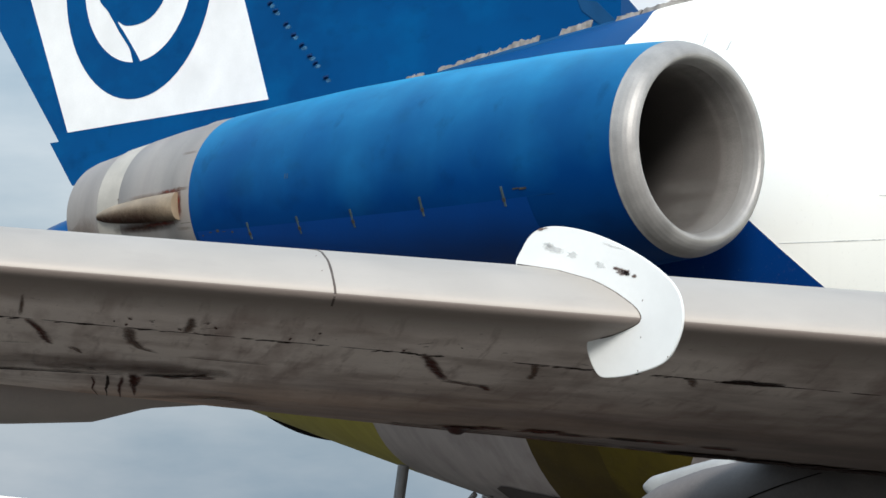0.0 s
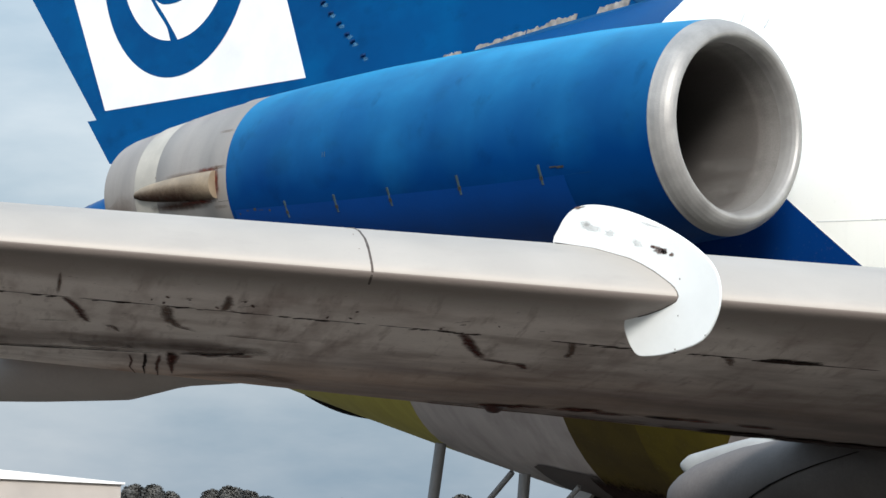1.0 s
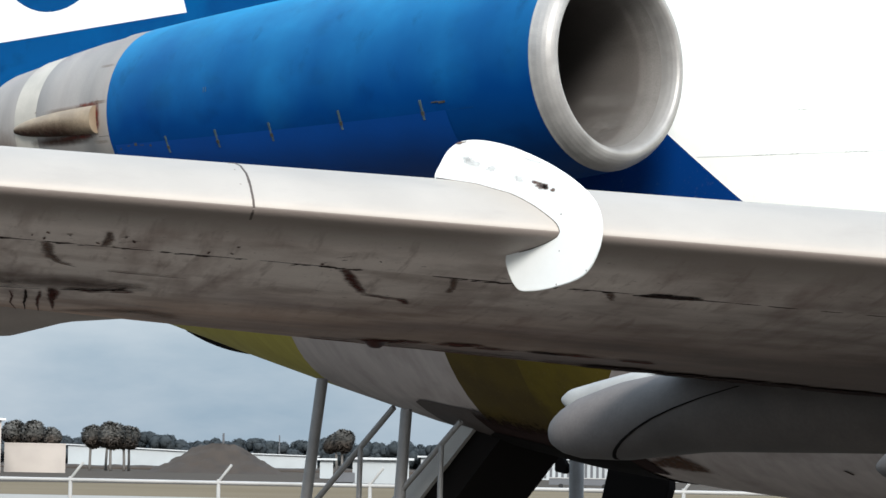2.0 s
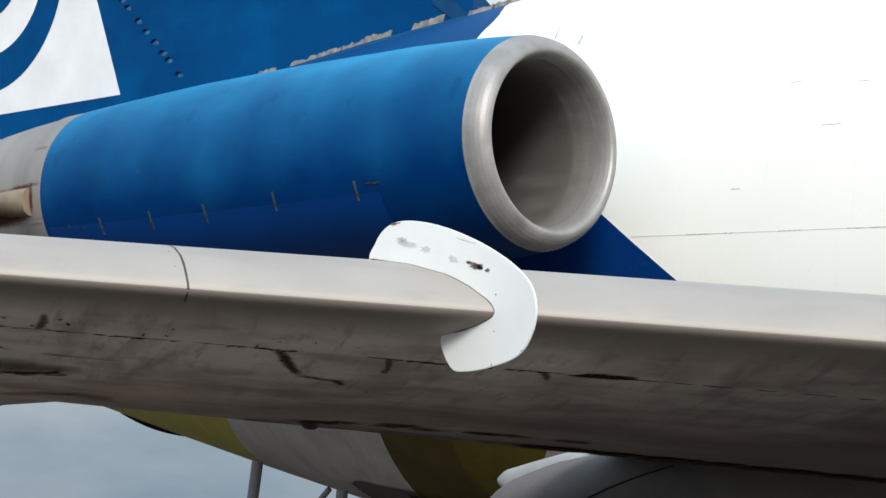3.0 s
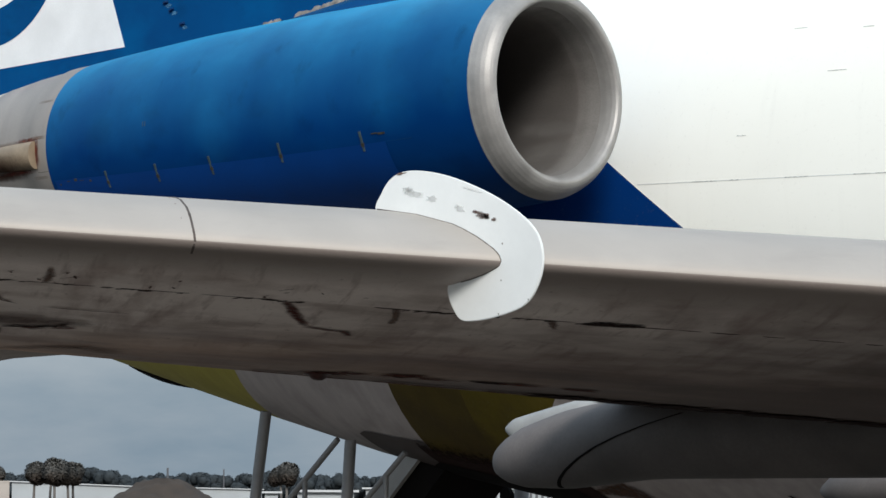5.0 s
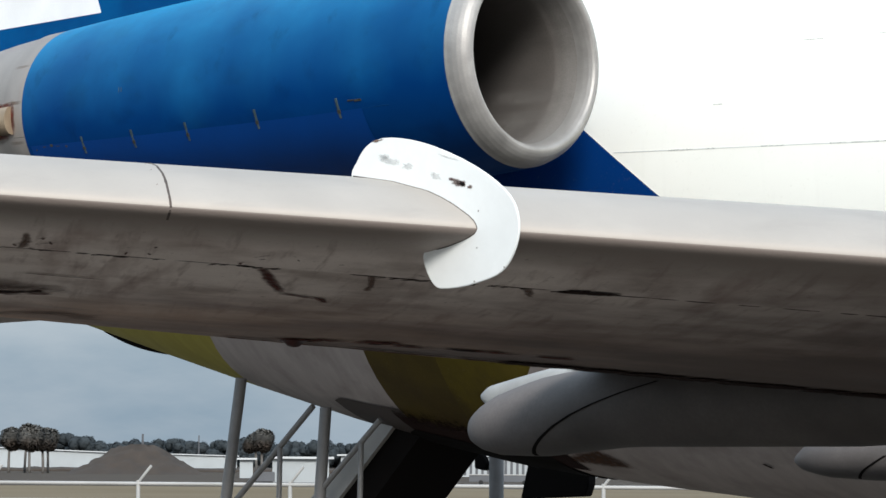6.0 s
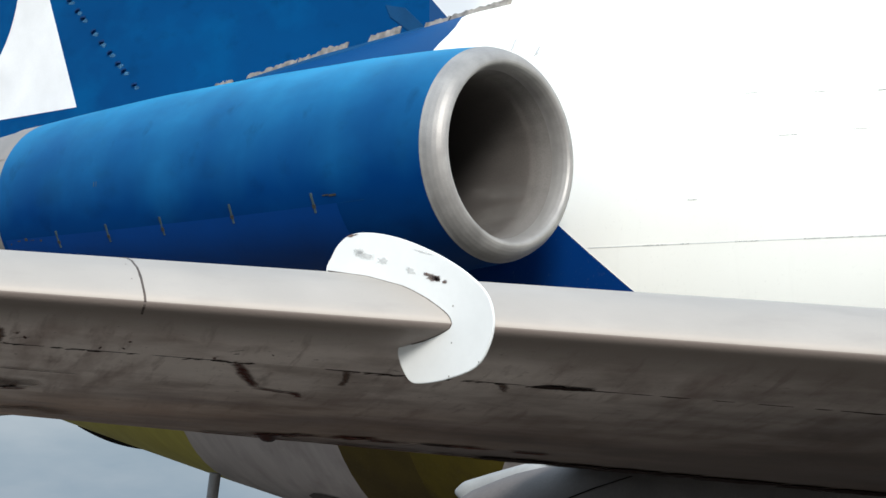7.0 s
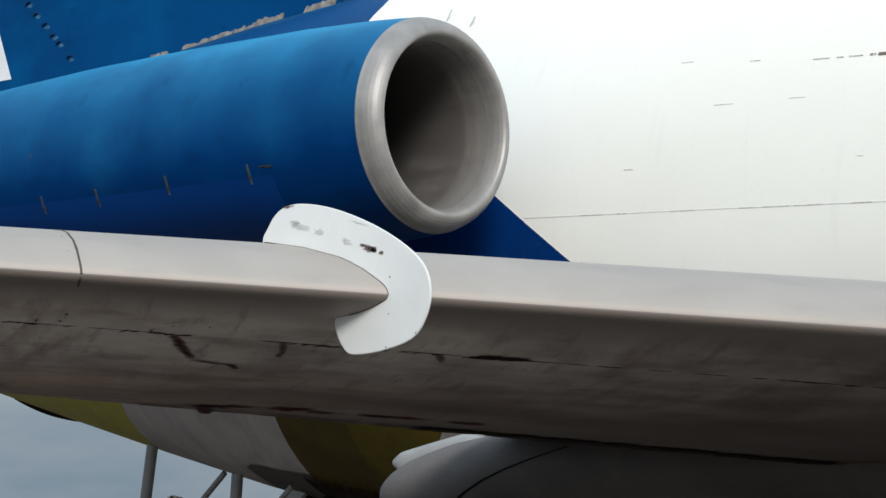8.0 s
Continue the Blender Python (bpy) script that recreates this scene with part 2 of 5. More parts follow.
def make_slat():
    """Leading edge skin: worn pale metal paint, cleaner than the wing behind it."""
    k = Nodes("slat_metal_paint")
    broad, grain, span = k.noise(2.2, 5.0), k.noise(90, 3.0), k.noise(5.0, 5.0, (0.6, 0.6, 3.0))
    c = k.mix(k.ramp(broad, 0.3, 0.7), (0.385, 0.352, 0.318), (0.45, 0.414, 0.376))
    c = k.mix(k.ramp(span, 0.55, 0.75, 0.0, 0.25), c, (0.29, 0.265, 0.245))
    c = k.mix(k.ramp(grain, 0.6, 0.75, 0.0, 0.2), c, (0.36, 0.34, 0.32))
    return k.finish(c, k.ramp(broad, 0.3, 0.7, 0.60, 0.70), 0.35, grain, 0.0005, spec=0.2)


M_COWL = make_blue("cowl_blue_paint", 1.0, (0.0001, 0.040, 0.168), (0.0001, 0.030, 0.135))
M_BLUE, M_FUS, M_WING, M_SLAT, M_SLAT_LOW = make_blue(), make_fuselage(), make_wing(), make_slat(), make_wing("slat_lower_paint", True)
M_WHITE = plain("white_paint", (0.86, 0.865, 0.855), 0.42, 0.0, 0.10, 2.5)
M_FENCE = plain("fence_white_paint", (0.78, 0.80, 0.79), 0.45, 0.0, 0.06, 5.0, 60.0, 0.0001)
M_LIP = plain("intake_lip_metal", (0.335, 0.325, 0.312), 0.47, 0.35, 0.25, 6.0, 120.0)
M_REV = plain("reverser_metal", (0.34, 0.312, 0.288), 0.5, 0.25, 0.22, 2.5, 90.0, 0.001, (2, 1, 0.5))
M_REVPALE = plain("reverser_pale_metal", (0.46, 0.43, 0.375), 0.5, 0.1, 0.2, 4.0)
M_TAN = plain("heat_stained_metal", (0.37, 0.285, 0.195), 0.45, 0.3, 0.35, 6.0)
M_DARK = plain("dark_gap", (0.010, 0.0085, 0.008), 0.9, 0.0, 0.3, spec=0.05)
M_GRIME2 = plain("brown_grime", (0.20, 0.15, 0.125), 0.85, 0.0, 0.35, 16.0, broken=40.0)
S_DARK = make_stain("black_grime_and_shade", (0.026, 0.012, 0.010), 1.0, 0.55)
S_GRIME = make_stain("dark_grime_stain", (0.095, 0.027, 0.021), 0.88)
S_GRIME2 = make_stain("brown_grime_stain", (0.16, 0.105, 0.085), 0.85)
S_SHADE = make_stain("soft_shade_and_grime", (0.13, 0.085, 0.070), 0.42, 1.1, 0.45)
S_RUST = make_stain("rust_run_stain", (0.13, 0.036, 0.025), 0.85)
S_PALEBLUE = make_stain("pale_blue_smear", (0.11, 0.30, 0.50), 0.55)
S_SOOT_SHADE = make_stain("brown_soot_and_shade", (0.055, 0.028, 0.019), 0.9, 1.0, 0.5)
S_TINT = make_stain("brown_heat_tint", (0.20, 0.125, 0.085), 0.45, 1.1, 0.5)
S_DUCT_PALE = make_stain("pale_duct_streak", (0.26, 0.25, 0.235), 0.4, 1.1, 0.15)
S_SMUDGE = make_stain("grey_smudge_stain", (0.66, 0.67, 0.66), 0.5)
S_BELLY = make_stain("brown_belly_run", (0.10, 0.055, 0.036), 0.9)
M_FLAKE = plain("bare_flaked_metal", (0.36, 0.335, 0.305), 0.6, 0.1, 0.6, 14.0)
M_BRASS = plain("primer_chip", (0.050, 0.048, 0.040), 0.6, 0.1, 0.5, 30.0)
M_FAN = plain("fan_blade_metal", (0.09, 0.085, 0.08), 0.45, 0.7, 0.3, 8.0)
# inner fairings: the shade under the wing put into a darker grey
M_POD = plain("fairing_shaded_grey", (0.125, 0.111, 0.105), 0.6, 0.0, 0.4, 2.2)
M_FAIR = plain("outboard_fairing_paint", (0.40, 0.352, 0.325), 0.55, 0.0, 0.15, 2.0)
M_TUBE = plain("grey_tube_paint", (0.22, 0.213, 0.207), 0.5, 0.1, 0.2, 5.0)
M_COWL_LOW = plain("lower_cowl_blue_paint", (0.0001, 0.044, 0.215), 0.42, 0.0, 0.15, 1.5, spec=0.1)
M_PATCH = plain("dark_blue_paint", (0.014, 0.075, 0.185), 0.7, 0.0, 0.2, 3.0, spec=0.02)
M_NAVY = plain("navy_fitting_paint", (0.001, 0.025, 0.095), 0.5, 0.0, 0.2, 8.0, spec=0.2)
M_RUBBER = plain("tyre_rubber", (0.02, 0.02, 0.021), 0.8, 0.0, 0.3, 8.0)
M_STRINGER = plain("stringer_grey_paint", (0.37, 0.36, 0.34), 0.55, 0.0, 0.2, 3.0)
M_SEAM = plain("pale_seam", (0.68, 0.69, 0.68), 0.6, 0.0, 0.1, 20.0)
M_JOINT = plain("joint_sealant", (0.085, 0.068, 0.060), 0.8, 0.0, 0.3, 30.0)
M_DRAIN = plain("oily_drain_paint", (0.050, 0.012, 0.010), 0.35, 0.0, 0.5, 40.0)
M_WELL = plain("stairwell_frame_dim", (0.075, 0.060, 0.055), 0.7, 0.0, 0.3, 6.0)
M_LATCH = plain("latch_metal", (0.075, 0.115, 0.135), 0.5, 0.3, 0.5, 30.0)
M_PALE = plain("dirty_white_paint", (0.33, 0.33, 0.32), 0.5, 0.0, 0.2, 5.0)
M_SMUDGE = plain("grey_smudge", (0.67, 0.68, 0.66), 0.6, 0.0, 0.15, 20.0, broken=60.0)


# ---- mesh tools ----
def mesh_from(verts, faces, name, mats, smooth=True, index=None):
    me = bpy.data.meshes.new(name)
    me.from_pydata([tuple(v) for v in verts], [], faces)
    for m in (mats if isinstance(mats, (list, tuple)) else [mats]):
        me.materials.append(m)
    if index:
        for poly, i in zip(me.polygons, index):
            poly.material_index = i
    bm = bmesh.new()
    bm.from_mesh(me)
    bmesh.ops.recalc_face_normals(bm, faces=bm.faces)
    bm.to_mesh(me)
    bm.free()
    if smooth:
        for poly in me.polygons:
            poly.use_smooth = True
    return me


def covered(me, cover):
    """Writes how thick a stain lies at each vertex."""
    data = me.attributes.new("cover", 'FLOAT', 'POINT').data
    for d, c in zip(data, cover):
        d.value = c
    return me


def rounded(me, normals):
    """Lets leaves shade as the round clumps that they make up."""
    for poly in me.polygons:
        poly.use_smooth = True
    me.normals_split_custom_set_from_vertices([tuple(n) for n in normals])
    return me


def fan(points, name, mat):
    """A flat stain: thick in the middle, thin at its rim."""
    n = len(points)
    c = sum(points, Vector()) / n
    verts = [c] + [c.lerp(p, 0.6) for p in points] + list(points)
    faces = [(0, 1 + i, 1 + (i + 1) % n) for i in range(n)] + [(1 + i, 1 + n + i, 1 + n + (i + 1) % n, 1 + (i + 1) % n) for i in range(n)]
    return covered(mesh_from(verts, faces, name, mat, smooth=False), [1.0] + [0.85] * n + [0.0] * n)


def part(name, me, parent, label=""):
    """Links a mesh as one object under a thing or a part."""
    ob = new(name, me)
    ob.parent = parent
    ob.matrix_parent_inverse = parent.matrix_world.inverted() if parent.type != 'EMPTY' else Matrix.Identity(4)
    return tagged(ob, label) if label else ob


def thing(name, label, category, group="", kind="", me=None):
    return tagged(new(name, me), label, category, group, kind)


def loft(rings, closed=True, caps=(True, True)):
    """Verts and faces over rings of equal length."""
    n = len(rings[0])
    verts = [v for ring in rings for v in ring]
    faces = []
    for i in range(len(rings) - 1):
        for j in range(n if closed else n - 1):
            k = (j + 1) % n
            faces.append((i * n + j, i * n + k, (i + 1) * n + k, (i + 1) * n + j))
    if closed and caps[0]:
        faces.append(tuple(range(n)))
    if closed and caps[1]:
        faces.append(tuple((len(rings) - 1) * n + j for j in range(n)))
    return verts, faces


def sharp(me, degrees=35):
    me.set_sharp_from_angle(angle=radians(degrees))
    return me


def box_mesh(name, size, mat, bevel=0.004):
    bm = bmesh.new()
    bmesh.ops.create_cube(bm, size=1.0, matrix=Matrix.Diagonal((*size, 1)))
    if bevel:
        bmesh.ops.bevel(bm, geom=bm.edges[:], offset=bevel, segments=2, affect='EDGES')
    me = bpy.data.meshes.new(name)
    bm.to_mesh(me)
    bm.free()
    me.materials.append(mat)
    return me


def tube_mesh(name, a, b, r, mat, n=14):
    a, b = Vector(a), Vector(b)
    q = (b - a).to_track_quat("Z", "Y")
    rings = []
    for p, k in ((a, 0.92), (a + (b - a).normalized() * r * 0.2, 1.0), (b - (b - a).normalized() * r * 0.2, 1.0), (b, 0.92)):
        rings.append([p + q @ Vector((math.cos(2 * math.pi * i / n) * r * k, math.sin(2 * math.pi * i / n) * r * k, 0)) for i in range(n)])
    return sharp(mesh_from(*loft(rings), name, mat))


def interp(x, table):
    xs, ys = zip(*table)
    return float(np.interp(x, xs, ys))


def plate(name, outline, normal, depth, mat, bevel=0.0):
    """A flat plate: an outline of points, thickened along a normal."""
    n = Vector(normal) * depth
    bm = bmesh.new()
    f = bm.faces.new([bm.verts.new(Vector(p)) for p in outline])
    out = bmesh.ops.extrude_face_region(bm, geom=[f])
    bmesh.ops.translate(bm, vec=n, verts=[v for v in out["geom"] if isinstance(v, bmesh.types.BMVert)])
    bmesh.ops.recalc_face_normals(bm, faces=bm.faces)
    if bevel:
        rim = [e for e in bm.edges if len(e.link_faces) == 2 and e.calc_face_angle(0) > 1.0]
        bmesh.ops.bevel(bm, geom=rim, offset=bevel, segments=3, affect='EDGES')
    bmesh.ops.triangulate(bm, faces=[q for q in bm.faces if len(q.verts) > 4])
    me = bpy.data.meshes.new(name)
    bm.to_mesh(me)
    bm.free()
    me.materials.append(mat)
    return me


def smooth_loop(points, n=8):
    """A closed Catmull-Rom curve through points."""
    pts = [Vector(p) for p in points]
    out = []
    for i in range(len(pts)):
        p0, p1, p2, p3 = pts[i - 1], pts[i], pts[(i + 1) % len(pts)], pts[(i + 2) % len(pts)]
        for j in range(n):
            t = j / n
            out.append(0.5 * ((2 * p1) + (p2 - p0) * t + (2 * p0 - 5 * p1 + 4 * p2 - p3) * t * t + (3 * p1 - p0 - 3 * p2 + p3) * t ** 3))
    return out


# ---- ground ----
def make_ground():
    k = Nodes("airfield_ground")
    x, y, _ = k.xyz()
    far = k.math('SUBTRACT', k.math('MULTIPLY', y, 0.676), k.math('MULTIPLY', x, 0.737))   # metres away from the aircraft along the view
    broad, fine = k.noise(0.05, 6.0), k.noise(4.0, 5.0)
    concrete = k.mix(k.ramp(fine, 0.3, 0.7), (0.090, 0.082, 0.071), (0.140, 0.128, 0.112))
    concrete = k.mix(k.ramp(k.noise(0.4, 5.0), 0.5, 0.75, 0.0, 0.4), concrete, (0.08, 0.074, 0.068))
    grass = k.mix(k.ramp(broad, 0.35, 0.65), (0.150, 0.115, 0.072), (0.19, 0.15, 0.10))
    grass = k.mix(k.ramp(fine, 0.3, 0.7, 0.0, 0.5), grass, (0.14, 0.125, 0.09))
    slab = k.mix(k.ramp(fine, 0.3, 0.7), (0.29, 0.28, 0.26), (0.35, 0.34, 0.315))
    c = k.mix(k.math('GREATER_THAN', far, 60.0), concrete, slab)
    c = k.mix(k.math('GREATER_THAN', k.math('ADD', far, k.math('MULTIPLY', broad, 12.0)), 138.0), c, grass)
    soil = k.mix(k.ramp(fine, 0.3, 0.7), (0.055, 0.046, 0.038), (0.085, 0.072, 0.06))
    c = k.mix(k.math('GREATER_THAN', k.math('ADD', far, k.math('MULTIPLY', broad, 40.0)), 222.0), c, soil)
    return k.finish(c, 0.95, 0.0, fine, 0.01, spec=0.06)


ground_ring = [[(r * math.cos(2 * math.pi * i / 48), r * math.sin(2 * math.pi * i / 48), 0.0) for i in range(48)] for r in (40, 200, 900, 4500)]
gv, gf = loft(ground_ring, caps=(True, False))
thing("ground", "dark asphalt apron, pale taxiway and dry airfield grass", "ground", kind="structure", me=mesh_from(gv, gf, "ground", make_ground(), smooth=False))

# ---- the airliner ----
airliner = thing("airliner", "parked three-engined jet airliner with a blue tail and white body", "aircraft")

FUS = (  # x, half width, top, bottom, height of the widest place
    (33.0, 0.10, 2.95, 2.75, 2.85), (32.2, 0.85, 3.6, 2.0, 2.9), (30.5, 1.45, 4.5, 1.65, 3.1), (28.0, 1.80, 5.2, 1.5, 3.4),
    (25.0, 1.88, 5.6, 1.40, 3.5), (14.0, 1.88, 5.75, 1.40, 3.5), (6.0, 1.88, 5.85, 1.42, 3.5), (1.5, 1.88, 5.85, 1.47, 3.5), (-0.4, 1.86, 5.84, 1.56, 3.5),
    (-1.4, 1.83, 5.79, 1.65, 3.52), (-2.4, 1.78, 5.72, 1.77, 3.56), (-3.2, 1.72, 5.63, 1.912, 3.62), (-4.0, 1.64, 5.55, 2.078, 3.7),
    (-5.0, 1.50, 5.42, 2.314, 3.8), (-6.15, 1.32, 5.36, 2.60, 3.9), (-7.1, 1.12, 5.27, 2.84, 4.0), (-8.0, 0.9, 5.18, 3.06, 4.1), (-8.8, 0.66, 5.10, 3.35, 4.2), (-9.3, 0.42, 5.0, 3.6, 4.28), (-9.7, 0.15, 4.92, 3.9, 4.3))


def fuselage_at(x, a):
    """The skin at station x and at an angle from the top towards starboard."""
    w, zt, zb, zm = (interp(x, sorted((s[0], s[i]) for s in FUS)) for i in (1, 2, 3, 4))
    h = (zt - zm) if math.cos(a) > 0 else (zm - zb)
    return Vector((x, -w * math.sin(a), zm + h * math.cos(a)))


def fuselage_angle(x, z):
    """The angle at which the starboard skin has the height z."""
    zt, zb, zm = (interp(x, sorted((s[0], s[i]) for s in FUS)) for i in (2, 3, 4))
    return math.acos(max(-1, min(1, (z - zm) / ((zt - zm) if z > zm else (zm - zb)))))


stations = sorted({s[0] for s in FUS} | {x * 1.0 for x in range(-9, 26)}, reverse=True)
fus_v, fus_f = loft([[fuselage_at(x, 2 * math.pi * j / 72) for j in range(72)] for x in stations])
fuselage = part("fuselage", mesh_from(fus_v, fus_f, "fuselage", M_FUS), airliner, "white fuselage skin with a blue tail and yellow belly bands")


def skin_strip(name, xs, zs, width, mat, parent, proud=0.003):
    """A narrow strip that lies on the starboard skin and follows it."""
    rings = []
    for x, z in zip(xs, zs):
        a = fuselage_angle(x, z)
        p, q = fuselage_at(x, a), fuselage_at(x, a + 0.02)
        t = (q - p).normalized()
        out = Vector((0, t.z, -t.y)) * (1 if t.z < 0 else 1)
        if out.y > 0:
            out = -out
        rings.append([p - t * width / 2 - out * 0.004, p - t * width / 2 + out * proud, p + t * width / 2 + out * proud, p + t * width / 2 - out * 0.004])
    return part(name, mesh_from(*loft(rings), name, mat, smooth=False), parent)


def along(a, b, n):
    return [a + (b - a) * i / (n - 1) for i in range(n)]


skin_strip("panel_seam", along(-0.2, 6.0, 30), along(3.74, 3.59, 30), 0.005, M_SEAM, fuselage, 0.0012)
for x0, x1 in ((0.25, 0.45), (0.55, 0.62), (0.98, 1.16), (1.5, 1.62), (1.66, 1.86), (1.9, 2.1), (2.3, 2.45)):
    skin_strip("seam_grime", along(x0, x1, 6), [3.735 - 0.0242 * (x + 0.0) for x in along(x0, x1, 6)], 0.006, M_SMUDGE, fuselage, 0.002)
for x0, x1, z in ((0.58, 0.65, 3.995), (1.22, 1.36, 4.35), (1.78, 1.9, 4.345), (2.32, 2.37, 3.955), (0.88, 0.98, 4.65), (1.42, 1.5, 4.61)):
    skin_strip("scuff", along(x0, x1, 5), along(z, z - 0.002, 5), 0.0035, M_SMUDGE, fuselage, 0.002)
for x, length, high, mat in ((1.90, 0.12, 0.004, M_SMUDGE), (2.07, 0.05, 0.005, M_SMUDGE), (2.16, 0.10, 0.006, M_SMUDGE), (2.31, 0.04, 0.012, M_GRIME2), (2.37, 0.07, 0.018, M_GRIME2),
                             (2.46, 0.05, 0.010, M_GRIME2), (2.52, 0.10, 0.020, M_GRIME2), (2.64, 0.06, 0.014, M_GRIME2), (2.71, 0.12, 0.022, M_GRIME2), (2.85, 0.08, 0.012, M_GRIME2)):
    z = 4.577 - 0.0242 * (x - 1.88)
    skin_strip("grime_fleck", along(x, x + length, 4), along(z, z - 0.0242 * length, 4), high, mat, fuselage, 0.004)

# ---- starboard engine ----
NAC = Vector((0.0, -2.95, 4.204))
NAC_PITCH = radians(1.2)
NAC_AFT = Vector((-math.cos(NAC_PITCH), 0, -math.sin(NAC_PITCH)))
NAC_UP = Vector((-math.sin(NAC_PITCH), 0, math.cos(NAC_PITCH)))
NAC_OUT = Vector((0, -1, 0))
COWL = ((0.02, 0.656), (0.30, 0.678), (0.9, 0.697), (1.8, 0.695), (2.8, 0.672), (3.5, 0.636), (3.94, 0.608))


def nac(s, a, r):
    """A point on the nacelle: metres aft, angle from the top towards starboard, radius."""
    lift = 0.012 * max(0.0, 1.0 - max(s, 0.0) / 1.2)      # the intake's centre sits a little high
    return NAC + NAC_AFT * s + NAC_UP * lift + (NAC_UP * math.cos(a) + NAC_OUT * math.sin(a)) * r


def turned(profile, name, mat, parent, n=80, label="", closed=False, a0=0.0, a1=2 * math.pi):
    """A body turned about the nacelle's axis from a profile of (aft, radius)."""
    full = a1 - a0 > 6.28
    count = n if full else n + 1
    rings = [[nac(s, a0 + (a1 - a0) * j / n, r) for j in range(count)] for s, r in profile]
    v, f = loft(rings, closed=full, caps=(closed, closed))
    return part(name, sharp(mesh_from(v, f, name, mat), 40), parent, label)


def make_duct():
    k = Nodes("intake_duct_metal")
    x, _, _ = k.xyz()
    broad, grain, wipe = k.noise(5.0, 5.0), k.noise(90, 3.0), k.noise(3.0, 4.0, (0.5, 2.0, 2.0))
    # colour darkens with depth, as the shade inside the intake
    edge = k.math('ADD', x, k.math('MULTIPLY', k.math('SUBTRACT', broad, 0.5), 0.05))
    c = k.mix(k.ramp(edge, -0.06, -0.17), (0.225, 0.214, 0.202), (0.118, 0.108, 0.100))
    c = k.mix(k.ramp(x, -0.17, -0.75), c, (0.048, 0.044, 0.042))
    c = k.mix(k.ramp(wipe, 0.5, 0.72, 0.0, 0.4), c, (0.06, 0.055, 0.052))
    c = k.mix(k.ramp(grain, 0.4, 0.7, 0.0, 0.25), c, (0.05, 0.046, 0.043))
    return k.finish(c, k.ramp(broad, 0.3, 0.7, 0.5, 0.65), 0.1, grain, 0.0008, spec=0.3)


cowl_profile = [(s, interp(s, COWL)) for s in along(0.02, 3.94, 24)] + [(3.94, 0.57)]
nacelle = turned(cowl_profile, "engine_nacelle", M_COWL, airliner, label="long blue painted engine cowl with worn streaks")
LIP = ((0.0, 0.651), (-0.03, 0.645), (-0.06, 0.633), (-0.085, 0.617), (-0.105, 0.597), (-0.117, 0.578), (-0.122, 0.563), (-0.119, 0.550), (-0.108, 0.538), (-0.085, 0.527), (-0.05, 0.518), (-0.005, 0.512))
lip = [(interp(i / 4, tuple(enumerate(p[0] for p in LIP))), interp(i / 4, tuple(enumerate(p[1] for p in LIP)))) for i in range(4 * len(LIP) - 3)]
turned([(0.03, 0.652), (0.02, 0.6565), (0.012, 0.6565), (0.006, 0.652)] + lip, "intake_lip", M_LIP, nacelle, n=96, label="worn bare metal intake lip")
turned([(-0.008, 0.5125), (0.03, 0.508), (0.08, 0.5045), (0.115, 0.502), (0.135, 0.499), (0.150, 0.494), (0.175, 0.489), (0.23, 0.486), (0.5, 0.482), (0.80, 0.482)], "intake_duct", make_duct(), nacelle, n=96, label="dull grey intake duct, darker further in")
# inner wall coloured dark for the shade deep in the duct
turned([(0.80, 0.482), (0.81, 0.479), (0.95, 0.48), (2.1, 0.515), (2.11, 0.50), (2.2, 0.5)], "duct_liner", M_FAN, nacelle, n=72, label="dark deep part of the duct wall")
turned([(2.14, 0.52), (2.22, 0.52), (2.22, 0.16), (2.26, 0.02)], "fan_case", M_DARK, nacelle, n=48)
turned([(1.9, 0.005), (1.92, 0.05), (1.98, 0.10), (2.08, 0.145), (2.22, 0.165)], "spinner", M_FAN, nacelle, n=32)
for i in range(24):
    a = 2 * math.pi * i / 24
    blade = [nac(2.12, a, 0.15), nac(2.20, a + 0.10, 0.15), nac(2.21, a + 0.17, 0.505), nac(2.10, a - 0.02, 0.505)]
    off = NAC_AFT * 0.008
    part("fan_blade", mesh_from(blade + [p + off for p in blade], [(0, 1, 2, 3), (7, 6, 5, 4), (0, 4, 5, 1), (1, 5, 6, 2), (2, 6, 7, 3), (3, 7, 4, 0)], "fan_blade", M_FAN, smooth=False), nacelle)
# pale soft streaks along the lower duct wall
for s0, s1, a, wide, lean in ((0.02, 0.72, 249.0, 8.0, 4.0), (0.06, 0.60, 232.0, 12.0, -3.0), (0.1, 0.75, 212.0, 14.0, 2.0)):
    rings, cover = [], []
    for i in range(9):
        t = i / 8
        st = s0 + (s1 - s0) * t
        r = interp(st, ((-0.06, 0.519), (-0.008, 0.5115), (0.08, 0.5035), (0.135, 0.498), (0.175, 0.488), (0.5, 0.481), (0.8, 0.481))) - 0.002
        rings.append([nac(st, radians(a + lean * t + wide * e), r) for e in (-1.0, -0.4, 0.4, 1.0)])
        cover += [0.0, 0.9 * math.sin(math.pi * t), 0.9 * math.sin(math.pi * t), 0.0]
    part("dust_streak", covered(mesh_from(*loft(rings, closed=False), "dust_streak", S_DUCT_PALE, smooth=False), cover), nacelle)
# thrust reverser and tail pipe
turned([(3.935, 0.605), (4.15, 0.597), (4.16, 0.588), (4.5, 0.56), (4.80, 0.525), (4.81, 0.515)], "reverser_sleeve", M_REV, nacelle, label="dull heat-tinted reverser sleeve")
turned([(4.80, 0.522), (4.95, 0.505), (5.08, 0.49), (5.085, 0.475)], "reverser_band", M_REVPALE, nacelle)
